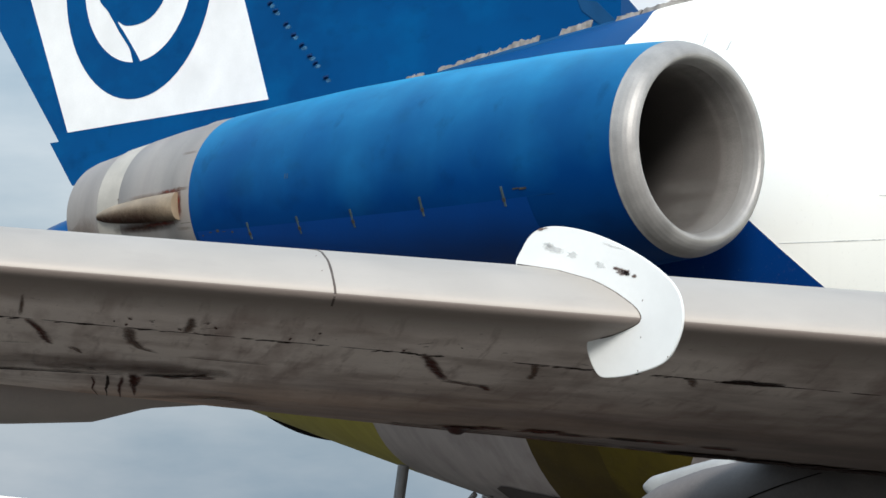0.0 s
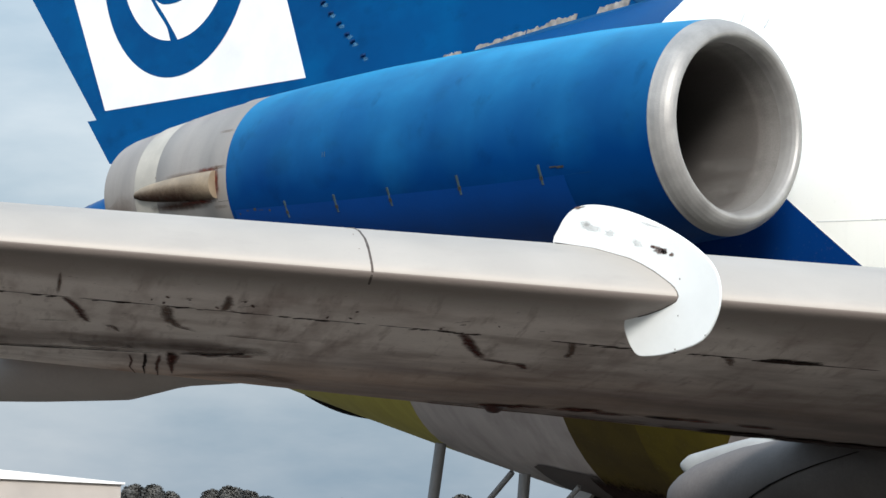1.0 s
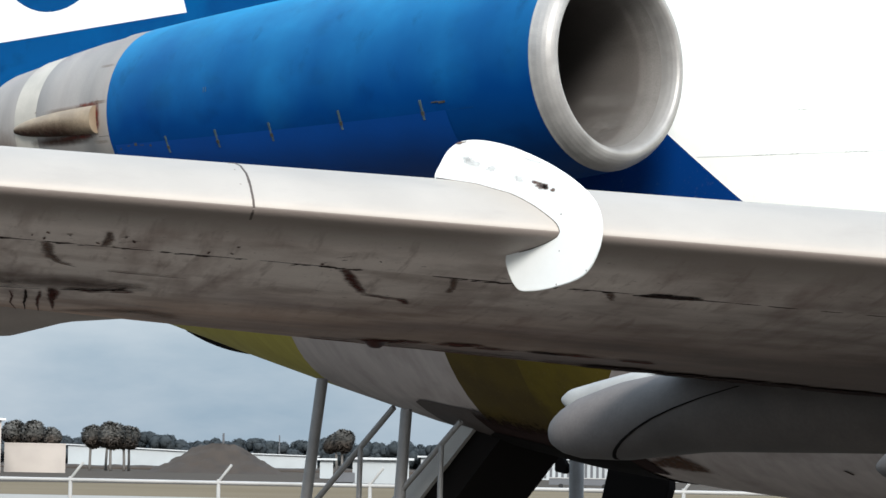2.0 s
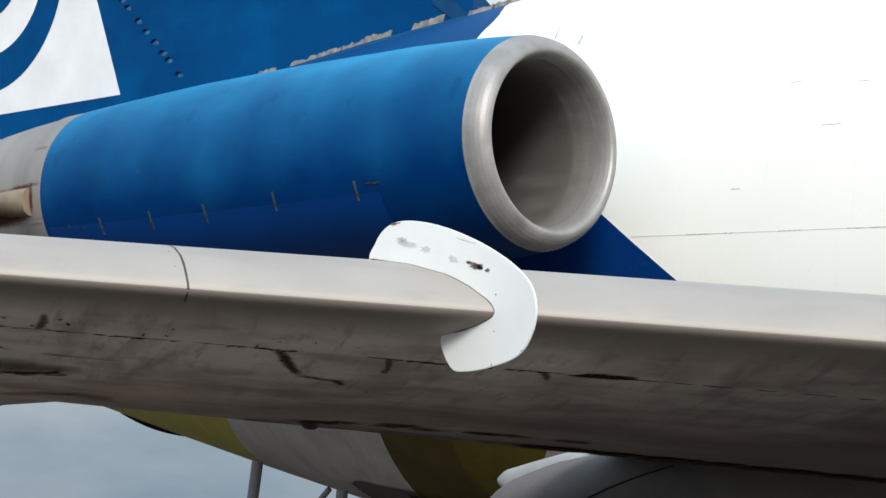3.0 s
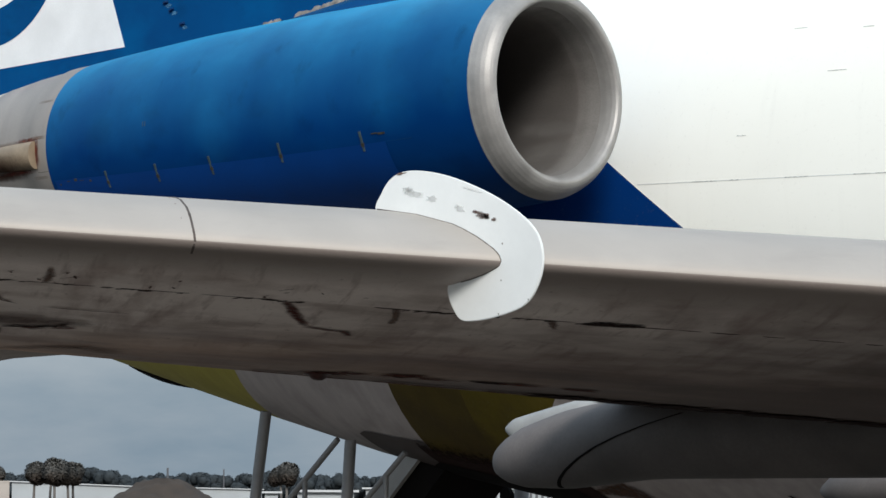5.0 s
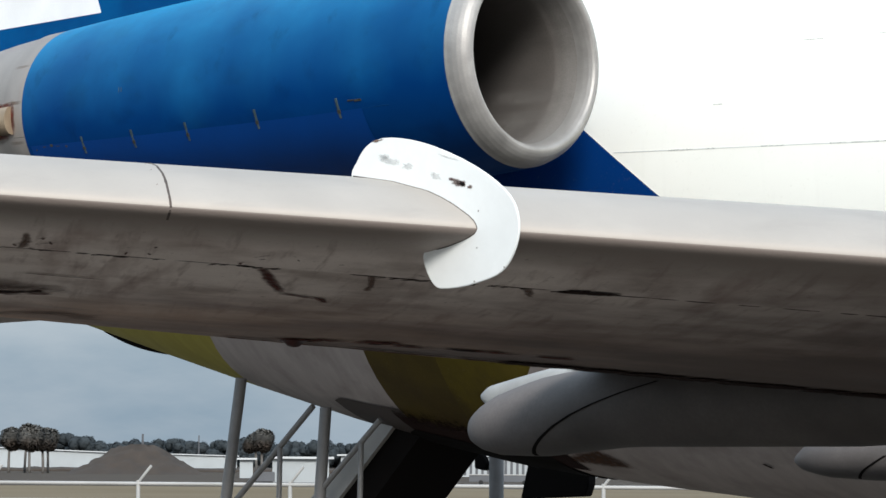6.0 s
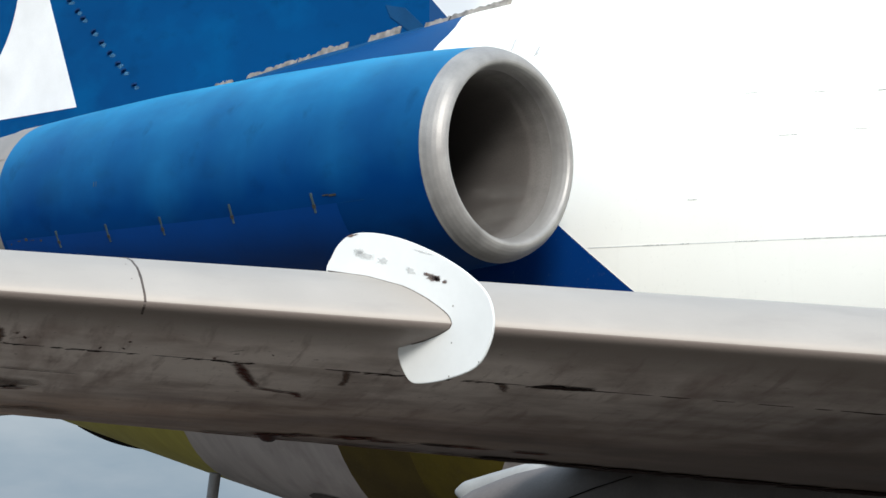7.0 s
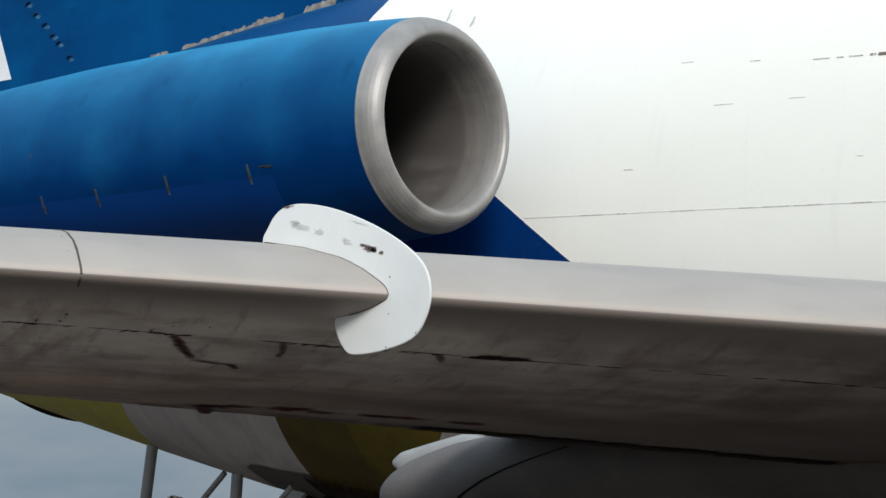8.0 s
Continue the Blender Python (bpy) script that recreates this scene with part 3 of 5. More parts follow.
turned([(5.085, 0.481), (5.3, 0.452), (5.46, 0.43), (5.52, 0.415), (5.52, 0.385), (5.1, 0.36)], "tail_pipe", M_REV, nacelle)


def nac_patch(name, s0, s1, a0, a1, r, mat, h=0.012, label=""):
    """A low raised plate on the nacelle skin."""
    rings = []
    for i in range(7):
        s = s0 + (s1 - s0) * i / 6
        rr = r(s)
        rings.append([nac(s, a0, rr - 0.01), nac(s, a0 + 0.002, rr + h), nac(s, a1 - 0.002, rr + h), nac(s, a1, rr - 0.01)])
    return part(name, mesh_from(*loft(rings), name, mat, smooth=False), nacelle, label)


cowl_r = lambda s: interp(s, COWL)
rev_r = lambda s: interp(s, ((3.9, 0.604), (4.15, 0.596), (4.5, 0.56), (4.8, 0.525), (5.08, 0.49), (5.56, 0.41)))
# actuator fairing on the reverser: a half bullet with a blunt rusty front
rings = []
for i in range(13):
    t = i / 12
    s = 4.06 + 1.02 * t
    k = math.sqrt(max(0.0, 1 - (t / 1.02) ** 2.6))
    ring = []
    for j in range(11):
        b = math.pi * j / 10
        ring.append(nac(s, radians(95.8) - math.cos(b) * 0.16 * (0.10 + 0.90 * k), rev_r(s) - 0.01 + 0.075 * k * math.sin(b) ** 0.8))
    rings.append(ring)
part("actuator_fairing", sharp(mesh_from(*loft(rings), "actuator_fairing", M_TAN), 50), nacelle, "bullet-shaped tan actuator fairing with rusty edges")
# shade of the fairing's lower half, laid on as brown
rings, cover = [], []
for i in range(13):
    t = i / 12
    k = math.sqrt(max(0.0, 1 - (t / 1.02) ** 2.6))
    for j, c in ((3, 0.0), (4, 0.25), (5, 0.55), (6, 0.8), (7, 0.95), (8, 1.0), (9, 1.0), (10, 1.0)):
        cover.append(c * min(1.0, 0.25 + t * 2.0))
    rings.append([nac(4.06 + 1.02 * t, radians(95.8) - math.cos(math.pi * j / 10) * 0.16 * (0.10 + 0.90 * k), rev_r(4.06 + 1.02 * t) - 0.007 + 0.076 * k * math.sin(math.pi * j / 10) ** 0.8) for j in range(3, 11)])
part("fairing_soot", covered(mesh_from(*loft(rings, closed=False), "fairing_soot", S_SOOT_SHADE), cover), nacelle)


def nac_stain(s0, s1, a0, a1, mat, proud=0.004, name="heat_stain"):
    """A soft stain on the reverser skin, thick along its middle."""
    rings, cover = [], []
    for i in range(9):
        t = i / 8
        st = s0 + (s1 - s0) * t
        rings.append([nac(st, radians(a0 + (a1 - a0) * e), rev_r(st) + proud) for e in (0.0, 0.3, 0.5, 0.7, 1.0)])
        k = min(1.0, 3.0 * t, 3.0 * (1 - t))
        cover += [0.0, 0.7 * k, 1.0 * k, 0.7 * k, 0.0]
    part(name, covered(mesh_from(*loft(rings, closed=False), name, mat), cover), nacelle)


nac_stain(4.02, 4.085, 81.0, 107.0, S_RUST)                 # rusty rim at the blunt front of the fairing
nac_stain(4.03, 4.30, 83.5, 88.0, S_RUST)
nac_stain(4.10, 4.75, 84.0, 88.5, S_TINT)
# brown below the fairing: grime with its painted shade
nac_stain(4.08, 4.95, 103.0, 112.0, S_SOOT_SHADE)
nac_stain(4.05, 4.5, 104.0, 108.0, S_RUST)
nac_stain(3.93, 4.13, 20.0, 150.0, S_TINT)          # brown heat tint in front of the sleeve
nac_stain(5.00, 5.60, 90.0, 140.0, S_TINT)
nac_patch("sleeve_seam", 4.42, 4.428, radians(10), radians(88), rev_r, M_GRIME2, 0.002)
nac_patch("sleeve_seam", 5.28, 5.288, radians(10), radians(140), rev_r, M_GRIME2, 0.002)
nac_patch("sleeve_seam", 4.80, 4.812, radians(20), radians(85), rev_r, M_GRIME2, 0.002)
nac_patch("sleeve_seam", 4.15, 4.157, radians(20), radians(150), lambda s: 0.597, M_GRIME2, 0.002)
nac_patch("sleeve_seam", 3.94, 4.06, radians(107.0), radians(107.5), rev_r, M_JOINT, 0.002)
turned([(s, interp(s, COWL) + 0.003) for s in along(0.72, 3.9, 16)], "lower_cowl", M_COWL_LOW, nacelle, n=24, label="lower cowl panel of brighter blue", a0=radians(113.5), a1=radians(240))
# cowl latches along the lower seam
for s, a in ((0.91, 112.2), (1.63, 112.4), (2.29, 114.7), (2.82, 115.3), (3.34, 116.1)):
    nac_patch("cowl_latch", s - 0.008, s + 0.008, radians(a - 5.5), radians(a + 5.0), cowl_r, M_LATCH, 0.006)
    nac_patch("cowl_latch", s - 0.013, s + 0.010, radians(a + 0.5), radians(a + 2.5), cowl_r, M_BRASS, 0.007)
for s0, s1, a, h in ((0.71, 0.765, 109.2, 0.6), (0.77, 0.82, 108.8, 0.4), (3.59, 3.63, 115.0, 0.3), (3.66, 3.69, 114.3, 0.9), (3.74, 3.77, 114.8, 0.4), (3.51, 3.53, 115.6, 0.7), (3.84, 3.855, 116.5, 0.6)):
    nac_patch("paint_chip", s0, s1, radians(a - h), radians(a + h), cowl_r, M_BRASS, 0.003)
nac_patch("cowl_seam", 0.5, 3.9, radians(113.6), radians(113.9), cowl_r, M_PATCH, 0.002)
for s in (2.868, 2.892):
    nac_patch("paint_chip", s, s + 0.003, radians(85.5), radians(88.5), cowl_r, M_LATCH, 0.002)
# the pylon that joins engine and body
ring_pts = []
for s, half in ((0.75, 0.03), (1.1, 0.12), (2.2, 0.17), (3.6, 0.14), (4.7, 0.03)):
    c = NAC + NAC_AFT * s
    ring_pts.append([Vector((c.x, -2.35, c.z + half)), Vector((c.x, -1.0, c.z + half)), Vector((c.x, -1.0, c.z - half)), Vector((c.x, -2.35, c.z - half))])
part("engine_pylon", mesh_from(*loft(ring_pts), "engine_pylon", M_BLUE, smooth=False), airliner)

# ---- fin, centre duct and rudder ----
FIN_Y = 0.20


def fin_slab(name, outline, half, mat, parent, label=""):
    """A fin: flat sides that draw in to thin edges."""
    cx = sum(p[0] for p in outline) / len(outline)
    cz = sum(p[1] for p in outline) / len(outline)
    inner = [(cx + (x - cx) * 0.985, cz + (z - cz) * 0.99) for x, z in outline]
    rings = [[(x, -0.03, z) for x, z in outline], [(x, -half, z) for x, z in inner]]
    rings = [[(x, half, z) for x, z in inner], [(x, 0.03, z) for x, z in outline]] + rings
    return part(name, mesh_from(*loft(rings), name, mat, smooth=False), parent, label)


fin = fin_slab("tail_fin", [(-9.52, 4.85), (-9.84, 5.25), (-14.02, 10.1), (-10.6, 10.1), (-3.485, 6.15), (-2.778, 5.604), (-2.6, 5.1), (-6.0, 4.9)], FIN_Y, M_BLUE, airliner, label="swept blue tail fin with a white panel")
tail_block = fin_slab("rudder_foot", [(-9.585, 4.84), (-9.92, 5.235), (-9.3, 5.25), (-8.9, 4.84)], 0.196, M_BLUE, fin)
# duct of the centre engine, along the top of the body
duct = []
for x, zc, w, h in ((1.6, 6.50, 0.72, 0.78), (0.5, 6.46, 0.74, 0.80), (-1.0, 6.40, 0.50, 0.78), (-2.3, 6.35, 0.33, 0.74), (-3.2, 6.3, 0.19, 0.72)):
    duct.append([(x, -w * (math.sin(a) if math.cos(a) > 0 else math.copysign(max(abs(math.sin(a)), 0.999), math.sin(a))), zc + h * 1.15 * math.cos(a)) for a in (2 * math.pi * (j + 0.5) / 40 for j in range(40))])      # upright sides that run down into the body


def make_duct_paint():
    k = Nodes("centre_duct_paint")
    x, _, z = k.xyz()
    broad = k.noise(1.2, 5.0)
    blue = k.mix(k.ramp(broad, 0.3, 0.7), BLUE_DEEP, BLUE)
    c = k.mix(k.math('LESS_THAN', k.math('ADD', x, k.math('MULTIPLY', z, 1.19)), 3.84), WHITE, blue)
    return k.finish(c, 0.45, 0.0, broad, 0.002)


centre_duct = part("centre_duct", sharp(mesh_from(*loft(duct, caps=(False, True)), "centre_duct", make_duct_paint()), 30), airliner, "blue and white fairing of the centre engine duct")
part("tail_cone", mesh_from(*loft([[(x, -r * math.sin(2 * math.pi * j / 32), z + r * math.cos(2 * math.pi * j / 32)) for j in range(32)] for x, z, r in ((-9.0, 4.15, 0.5), (-9.7, 4.16, 0.42), (-9.95, 4.17, 0.36))]), "tail_cone", M_BLUE), airliner)

# white panel on the fin with a plain blue ring and swirl
YP = -FIN_Y - 0.0025
panel = plate("white_panel", [(-9.657, YP, 5.306), (-7.022, YP, 5.381), (-7.81, YP, 7.4), (-10.9, YP, 7.9)], (0, 1, 0), 0.02, M_WHITE)
panel_ob = part("white_panel", panel, fin, "white painted fin panel with a blue ring")


def ring_plate(cx, cz, rx, rz, wx, wz, y, skew, n=64):
    v, f = [], []
    for i in range(n):
        a = 2 * math.pi * i / n
        for k, (ax, az) in enumerate(((rx, rz), (rx - wx, rz - wz))):
            x, z = ax * math.cos(a), az * math.sin(a)
            v.append((cx + x + skew * z, y, cz + z))
    for i in range(n):
        j = (i + 1) % n
        f.append((2 * i, 2 * i + 1, 2 * j + 1, 2 * j))
    return v, f


part("blue_ring", mesh_from(*ring_plate(-8.74, 6.58, 0.99, 1.055, 0.26, 0.315, YP - 0.002, 0.0), "blue_ring", M_BLUE, smooth=False), panel_ob)
part("blue_swirl", plate("blue_swirl", smooth_loop([(-9.267, YP - 0.002, 6.443), (-9.143, YP - 0.002, 6.316), (-9.043, YP - 0.002, 6.200), (-8.973, YP - 0.002, 6.115), (-8.833, YP - 0.002, 5.964), (-8.769, YP - 0.002, 5.832), (-8.673, YP - 0.002, 5.825), (-8.852, YP - 0.002, 6.045), (-8.999, YP - 0.002, 6.206), (-8.901, YP - 0.002, 6.166), (-8.753, YP - 0.002, 6.159), (-8.592, YP - 0.002, 6.189), (-8.463, YP - 0.002, 6.263), (-8.379, YP - 0.002, 6.373), (-8.352, YP - 0.002, 6.605), (-8.783, YP - 0.002, 6.850), (-9.218, YP - 0.002, 6.673)], 4), (0, -1, 0), 0.001, M_BLUE), panel_ob)
# vortex generators in a slanting row
vg_me = mesh_from([(0.026, 0, -0.013), (-0.026, 0, -0.010), (-0.024, 0, 0.012), (0.022, 0, 0.012), (0.02, -0.026, -0.009), (-0.022, -0.026, -0.007), (-0.02, -0.026, 0.007), (0.012, -0.026, 0.006)],
                  [(0, 1, 2, 3), (7, 6, 5, 4), (0, 4, 5, 1), (1, 5, 6, 2), (2, 6, 7, 3), (3, 7, 4, 0)], "vortex_generator", M_NAVY, smooth=False)
for i in range(17):
    vg = part("vortex_generator", vg_me, fin)
    k = i + (0.3 if i % 5 == 1 else 0.0)
    vg.location = (-6.324 - 0.1 * k, -FIN_Y + 0.003, 5.505 + 0.095 * k)
    vg.rotation_euler = (0, radians(-30 if i % 2 else -14), 0)
    random.seed(60 + i)
    # a pale blue smear just below each one
    c = Vector((vg.location.x + 0.025, -FIN_Y - 0.002, vg.location.z - 0.030))
    part("chalky_wear", fan([c + Vector((0.050 * random.uniform(0.6, 1.1) * math.cos(a), 0, 0.024 * random.uniform(0.6, 1.1) * math.sin(a))) for a in along(0.0, 5.6, 10)], "chalky_wear", S_PALEBLUE), fin)
# flaked sealant along the seam under the duct
random.seed(5)


SEAM = ((-5.6, 5.37), (-5.414, 5.387), (-4.697, 5.463), (-3.978, 5.567), (-3.457, 5.630), (-2.951, 5.645), (-2.80, 5.648), (-2.278, 5.735), (-1.6, 5.81))
for x0, x1, w in ((-5.42, -5.22, 0.04), (-5.06, -4.52, 0.05), (-4.50, -3.98, 0.055), (-3.76, -3.44, 0.045), (-2.96, -2.72, 0.035), (-2.70, -2.15, 0.035)):
    n = 22
    low, high = [], []
    for i in range(n):
        x = x0 + (x1 - x0) * i / (n - 1)
        z = interp(x, SEAM)
        y = -0.208 if x0 < -2.97 else -0.455
        z = z if x0 < -2.97 else 5.605 + (x + 2.83) * 0.118
        low.append(Vector((x, y, z - w * random.uniform(0.25, 0.85))))
        lump = noise.noise(Vector((x * 7.0, 3.0, 0.0))) * 0.35 + random.uniform(-0.22, 0.16)
        high.append(Vector((x + 0.03, y, z + w * (0.85 + lump))))
    part("flaked_sealant", plate("flaked_sealant", low + high[::-1], (0, 1, 0), 0.03, M_FLAKE), fin, "bare flaked patch on the seam")
# fillet between fin and body: a band of skin that stands a little proud
rings = []
for x in along(-5.5, -2.72, 18):
    k = min(1.0, (-2.6 - x) / 0.9)
    w = interp(x, sorted((s[0], s[1]) for s in FUS))
    ring = []
    for y in along(0.15, 0.2 + 0.42 * k, 6):
        p = fuselage_at(x, math.asin(y / w))
        ring.append(p + Vector((0, -0.004, 0.008)))
    ring.append(ring[-1] - Vector((0, 0, 0.03)))
    rings.append(ring)
part("fin_fillet", mesh_from(*loft(rings, closed=False), "fin_fillet", M_PATCH), fin, "darker blue fillet along the fin root")
part("blue_patch", plate("blue_patch", [(-3.572, -0.207, 5.848), (-3.525, -0.207, 5.755), (-3.216, -0.207, 5.555), (-3.075, -0.207, 5.562), (-3.376, -0.207, 5.806)], (0, 1, 0), 0.02, M_PATCH), fin, "darker repaired patch of blue paint")
# stub antennas on the shoulder
for x, z, h in ((-1.39, 5.19, 0.09), (-1.12, 5.12, 0.07)):
    a = fuselage_angle(x, z)
    p = fuselage_at(x, a)
    part("drain_mast", tube_mesh("drain_mast", p - Vector((0.02, 0, 0.02)), p + Vector((0.06, -0.03, h * 0.7)), 0.007, M_WHITE, 8), fuselage)
# tail skid under the body
rings = []
for i in range(11):
    t = i / 10
    x = -6.95 + 0.68 * t
    zb = interp(x, sorted((s[0], s[3]) for s in FUS))
    h = 0.035 * math.sin(math.pi * (0.04 + 0.92 * t)) ** 0.8
    rings.append([(x, -0.1 + 0.10 * math.cos(2 * math.pi * j / 12), zb + 0.03 - h * 0.5 + (0.035 + h * 0.5) * math.sin(2 * math.pi * j / 12)) for j in range(12)])
part("tail_skid", mesh_from(*loft(rings), "tail_skid", M_DARK), airliner, "dark rubber-faced tail skid")

# ---- starboard wing ----
UP = ((0, .020), (.004, .029), (.012, .039), (.03, .053), (.06, .071), (.12, .105), (.2, .136), (.35, .173), (.53, .2), (.8, .217), (1.2, .228), (1.8, .22), (2.6, .17), (3.4, .09), (4.2, .02))
LO = ((0, .020), (.003, .014), (.010, .009), (.03, .001), (.06, -.009), (.12, -.024), (.2, -.036), (.35, -.053), (.6, -.08), (1.0, -.10), (1.5, -.12), (2.2, -.135), (2.9, -.135), (3.5, -.08), (4.2, .01))


def wing_chord(y):
    return 4.2 + (y + 10.6) * 0.36


def wing_at(y, s, table, proud=0.0):
    """A point of the wing's skin: span place y, metres s behind the leading edge at the fence's chord."""
    k = wing_chord(y) / 4.2
    z = interp(s, table)
    e = 0.01
    slope = (interp(s + e, table) - interp(max(0, s - e), table)) / (s + e - max(0, s - e))
    n = Vector((slope, 0, 1)).normalized() * (1 if table is UP else -1)
    if s < 0.005:
        n = Vector((1, 0, 0))
    return Vector((6.717 + (y + 10.6) * 0.70 - s * k, y, 2.474 - (y + 10.6) * 0.062 + z * k)) + n * proud


def wing_ring(y):
    return [wing_at(y, s, UP) for s, _ in reversed(UP)] + [wing_at(y, s, LO) for s, _ in LO[1:]]


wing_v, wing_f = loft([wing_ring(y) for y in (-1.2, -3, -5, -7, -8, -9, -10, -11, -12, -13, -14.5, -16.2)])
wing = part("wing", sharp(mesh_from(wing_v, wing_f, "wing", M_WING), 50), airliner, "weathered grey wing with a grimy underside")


def square(y, s):
    """Span place of a cut that runs square to the swept leading edge."""
    return y + 0.46 * s * wing_chord(y) / 4.2


def slat(y0, y1, label="", cut0=True, cut1=True):
    """A leading edge slat wrapped round the nose of the wing."""
    us = [.72, .6, .45, .35, .27, .2, .15, .1, .06, .03, .01]
    ls = [0.0, .003, .010, .03, .06, .1, .2, .3, .42, .55, .64]
    rings = []
    for i in range(9):
        t = i / 8

        def at(s, table, proud):
            a = square(y0, s) if cut0 else y0
            b = square(y1, s) if cut1 else y1
            return wing_at(a + (b - a) * t, s, table, proud)
        outer = [at(s, UP, 0.007) for s in us] + [at(s, LO, 0.007) for s in ls]
        inner = [at(s, UP, -0.01) for s in us] + [at(s, LO, -0.01) for s in ls]
        rings.append(outer + inner[::-1])
    v, f = loft(rings)
    n = len(rings[0])
    index = [1 if len(q) == 4 and 11 <= min(c % n for c in q) and max(c % n for c in q) <= 21 else 0 for q in f]      # the lower skin is painted
    return part("slat", sharp(mesh_from(v, f, "slat", [M_SLAT, M_SLAT_LOW], index=index), 50), wing, label)


slat(-16.0, -14.3)
slat(-14.285, -11.3601, "pale metal leading edge slat")
slat(-11.3599, -8.4, "pale metal leading edge slat")
slat(-8.385, -5.2)
# dark joint between two slats
rings = []
for s, tab in [(s, UP) for s in (.72, .6, .5, .42, .35, .27, .2, .15, .12, .09, .06, .04, .02, .01)] + [(s, LO) for s in (0, .01, .02, .03, .045, .06)]:
    rings.append([wing_at(square(y, s), s, tab, p) for y, p in ((-11.3628, -0.004), (-11.3628, 0.0078), (-11.3572, 0.0078), (-11.3572, -0.004))])
part("slat_joint", mesh_from(*loft(rings), "slat_joint", M_JOINT, smooth=False), wing)


for s in (.09, .25, .40):
    c = wing_at(square(-11.360, s) - 0.024, s, UP, 0.0085)
    part("rivet", mesh_from([c + Vector((0.0026 * math.cos(j * 1.047), 0.0026 * math.sin(j * 1.047), 0.0)) for j in range(6)] + [c + Vector((0.001, 0, 0.002))], [(j, (j + 1) % 6, 6) for j in range(6)], "rivet", M_GRIME2, smooth=False), wing)


def blot(y, s, ry, rs, mat, seed, lean=0.0, proud=0.004):
    random.seed(seed)
    pts = []
    for i in range(18):
        a = 2 * math.pi * i / 18
        k = random.uniform(0.55, 1.1)
        dy, ds = ry * k * math.cos(a), rs * k * math.sin(a)
        pts.append(wing_at(y + dy + lean * ds, s + ds, LO, proud))
    part("stain", fan(pts, "stain", mat), wing)


# wing fence: a plate that hooks round the leading edge
FY = -10.6
fence_outline = smooth_loop([(6.203, FY, 2.66), (6.214, FY, 2.730), (6.270, FY, 2.779), (6.36, FY, 2.789), (6.50, FY, 2.763), (6.66, FY, 2.705), (6.786, FY, 2.638), (6.862, FY, 2.573),
                             (6.887, FY, 2.50), (6.870, FY, 2.425), (6.815, FY, 2.36), (6.70, FY, 2.328), (6.60, FY, 2.318), (6.545, FY, 2.328), (6.505, FY, 2.385), (6.50, FY, 2.432), (6.55, FY, 2.47), (6.6, FY, 2.52), (6.45, FY, 2.58)], 6)
fence = part("wing_fence", plate("wing_fence", [p - Vector((0, 0.0045, 0)) for p in fence_outline], (0, 1, 0), 0.009, M_FENCE, 0.002), wing, "white hooked wing fence with dark scuffs")

# a bead of dark sealant where the fence meets the slat
rings = []
for q, tab in [(q, UP) for q in (.52, .46, .4, .35, .27, .2, .15, .1, .06, .03, .014, .005)] + [(q, LO) for q in (0, .006, .015, .03, .06, .12, .16)]:
    c = wing_at(FY - 0.0045, q, tab, 0.0065)
    rings.append([c + Vector((0, 0.0025 * math.cos(a), 0.0018 * math.sin(a))) for a in (0.0, 1.57, 3.14, 4.71)])
part("sealant_bead", mesh_from(*loft(rings), "sealant_bead", M_JOINT), fence)


def fence_mark(x, z, rx, rz, mat, seed, tilt=0.0):
    random.seed(seed)
    pts = []
    for i in range(16):
        a = 2 * math.pi * i / 16
        k = random.uniform(0.5, 1.1)
        dx, dz = rx * k * math.cos(a), rz * k * math.sin(a)
        pts.append(Vector((x + dx * math.cos(tilt) - dz * math.sin(tilt), FY - 0.006, z + dx * math.sin(tilt) + dz * math.cos(tilt))))
    part("scuff", fan(pts, "scuff", mat), fence)


# ---- flap track fairings ----
def canoe(y, top, bottom, half_w, mat, label, nose=0.8):
    """A canoe-shaped fairing under the wing, given by the lines of its top and bottom from behind to the front."""
    x0, x1 = bottom[0][0], bottom[-1][0]
    rings = []
    for i in range(41):
        x = x0 + (x1 - x0) * (i / 40) ** 1.6
        zt, zb = interp(x, top), interp(x, bottom)
        k = math.sqrt(max(0.0, 1 - (1 - min(1.0, (x - x0) / nose)) ** 2.2)) * min(1.0, ((x1 - x) / 1.6) ** 0.6 if x < x1 else 0.0)
        w, h, c = max(0.004, half_w * k), max(0.003, (zt - zb) / 2), (zt + zb) / 2
        rings.append([(x, y + w * math.copysign(abs(math.cos(a)) ** 0.85, math.cos(a)), c + h * math.sin(a)) for a in (2 * math.pi * j / 36 for j in range(36))])
    return part("flap_fairing", mesh_from(*loft(rings), "flap_fairing", mat), wing, label)


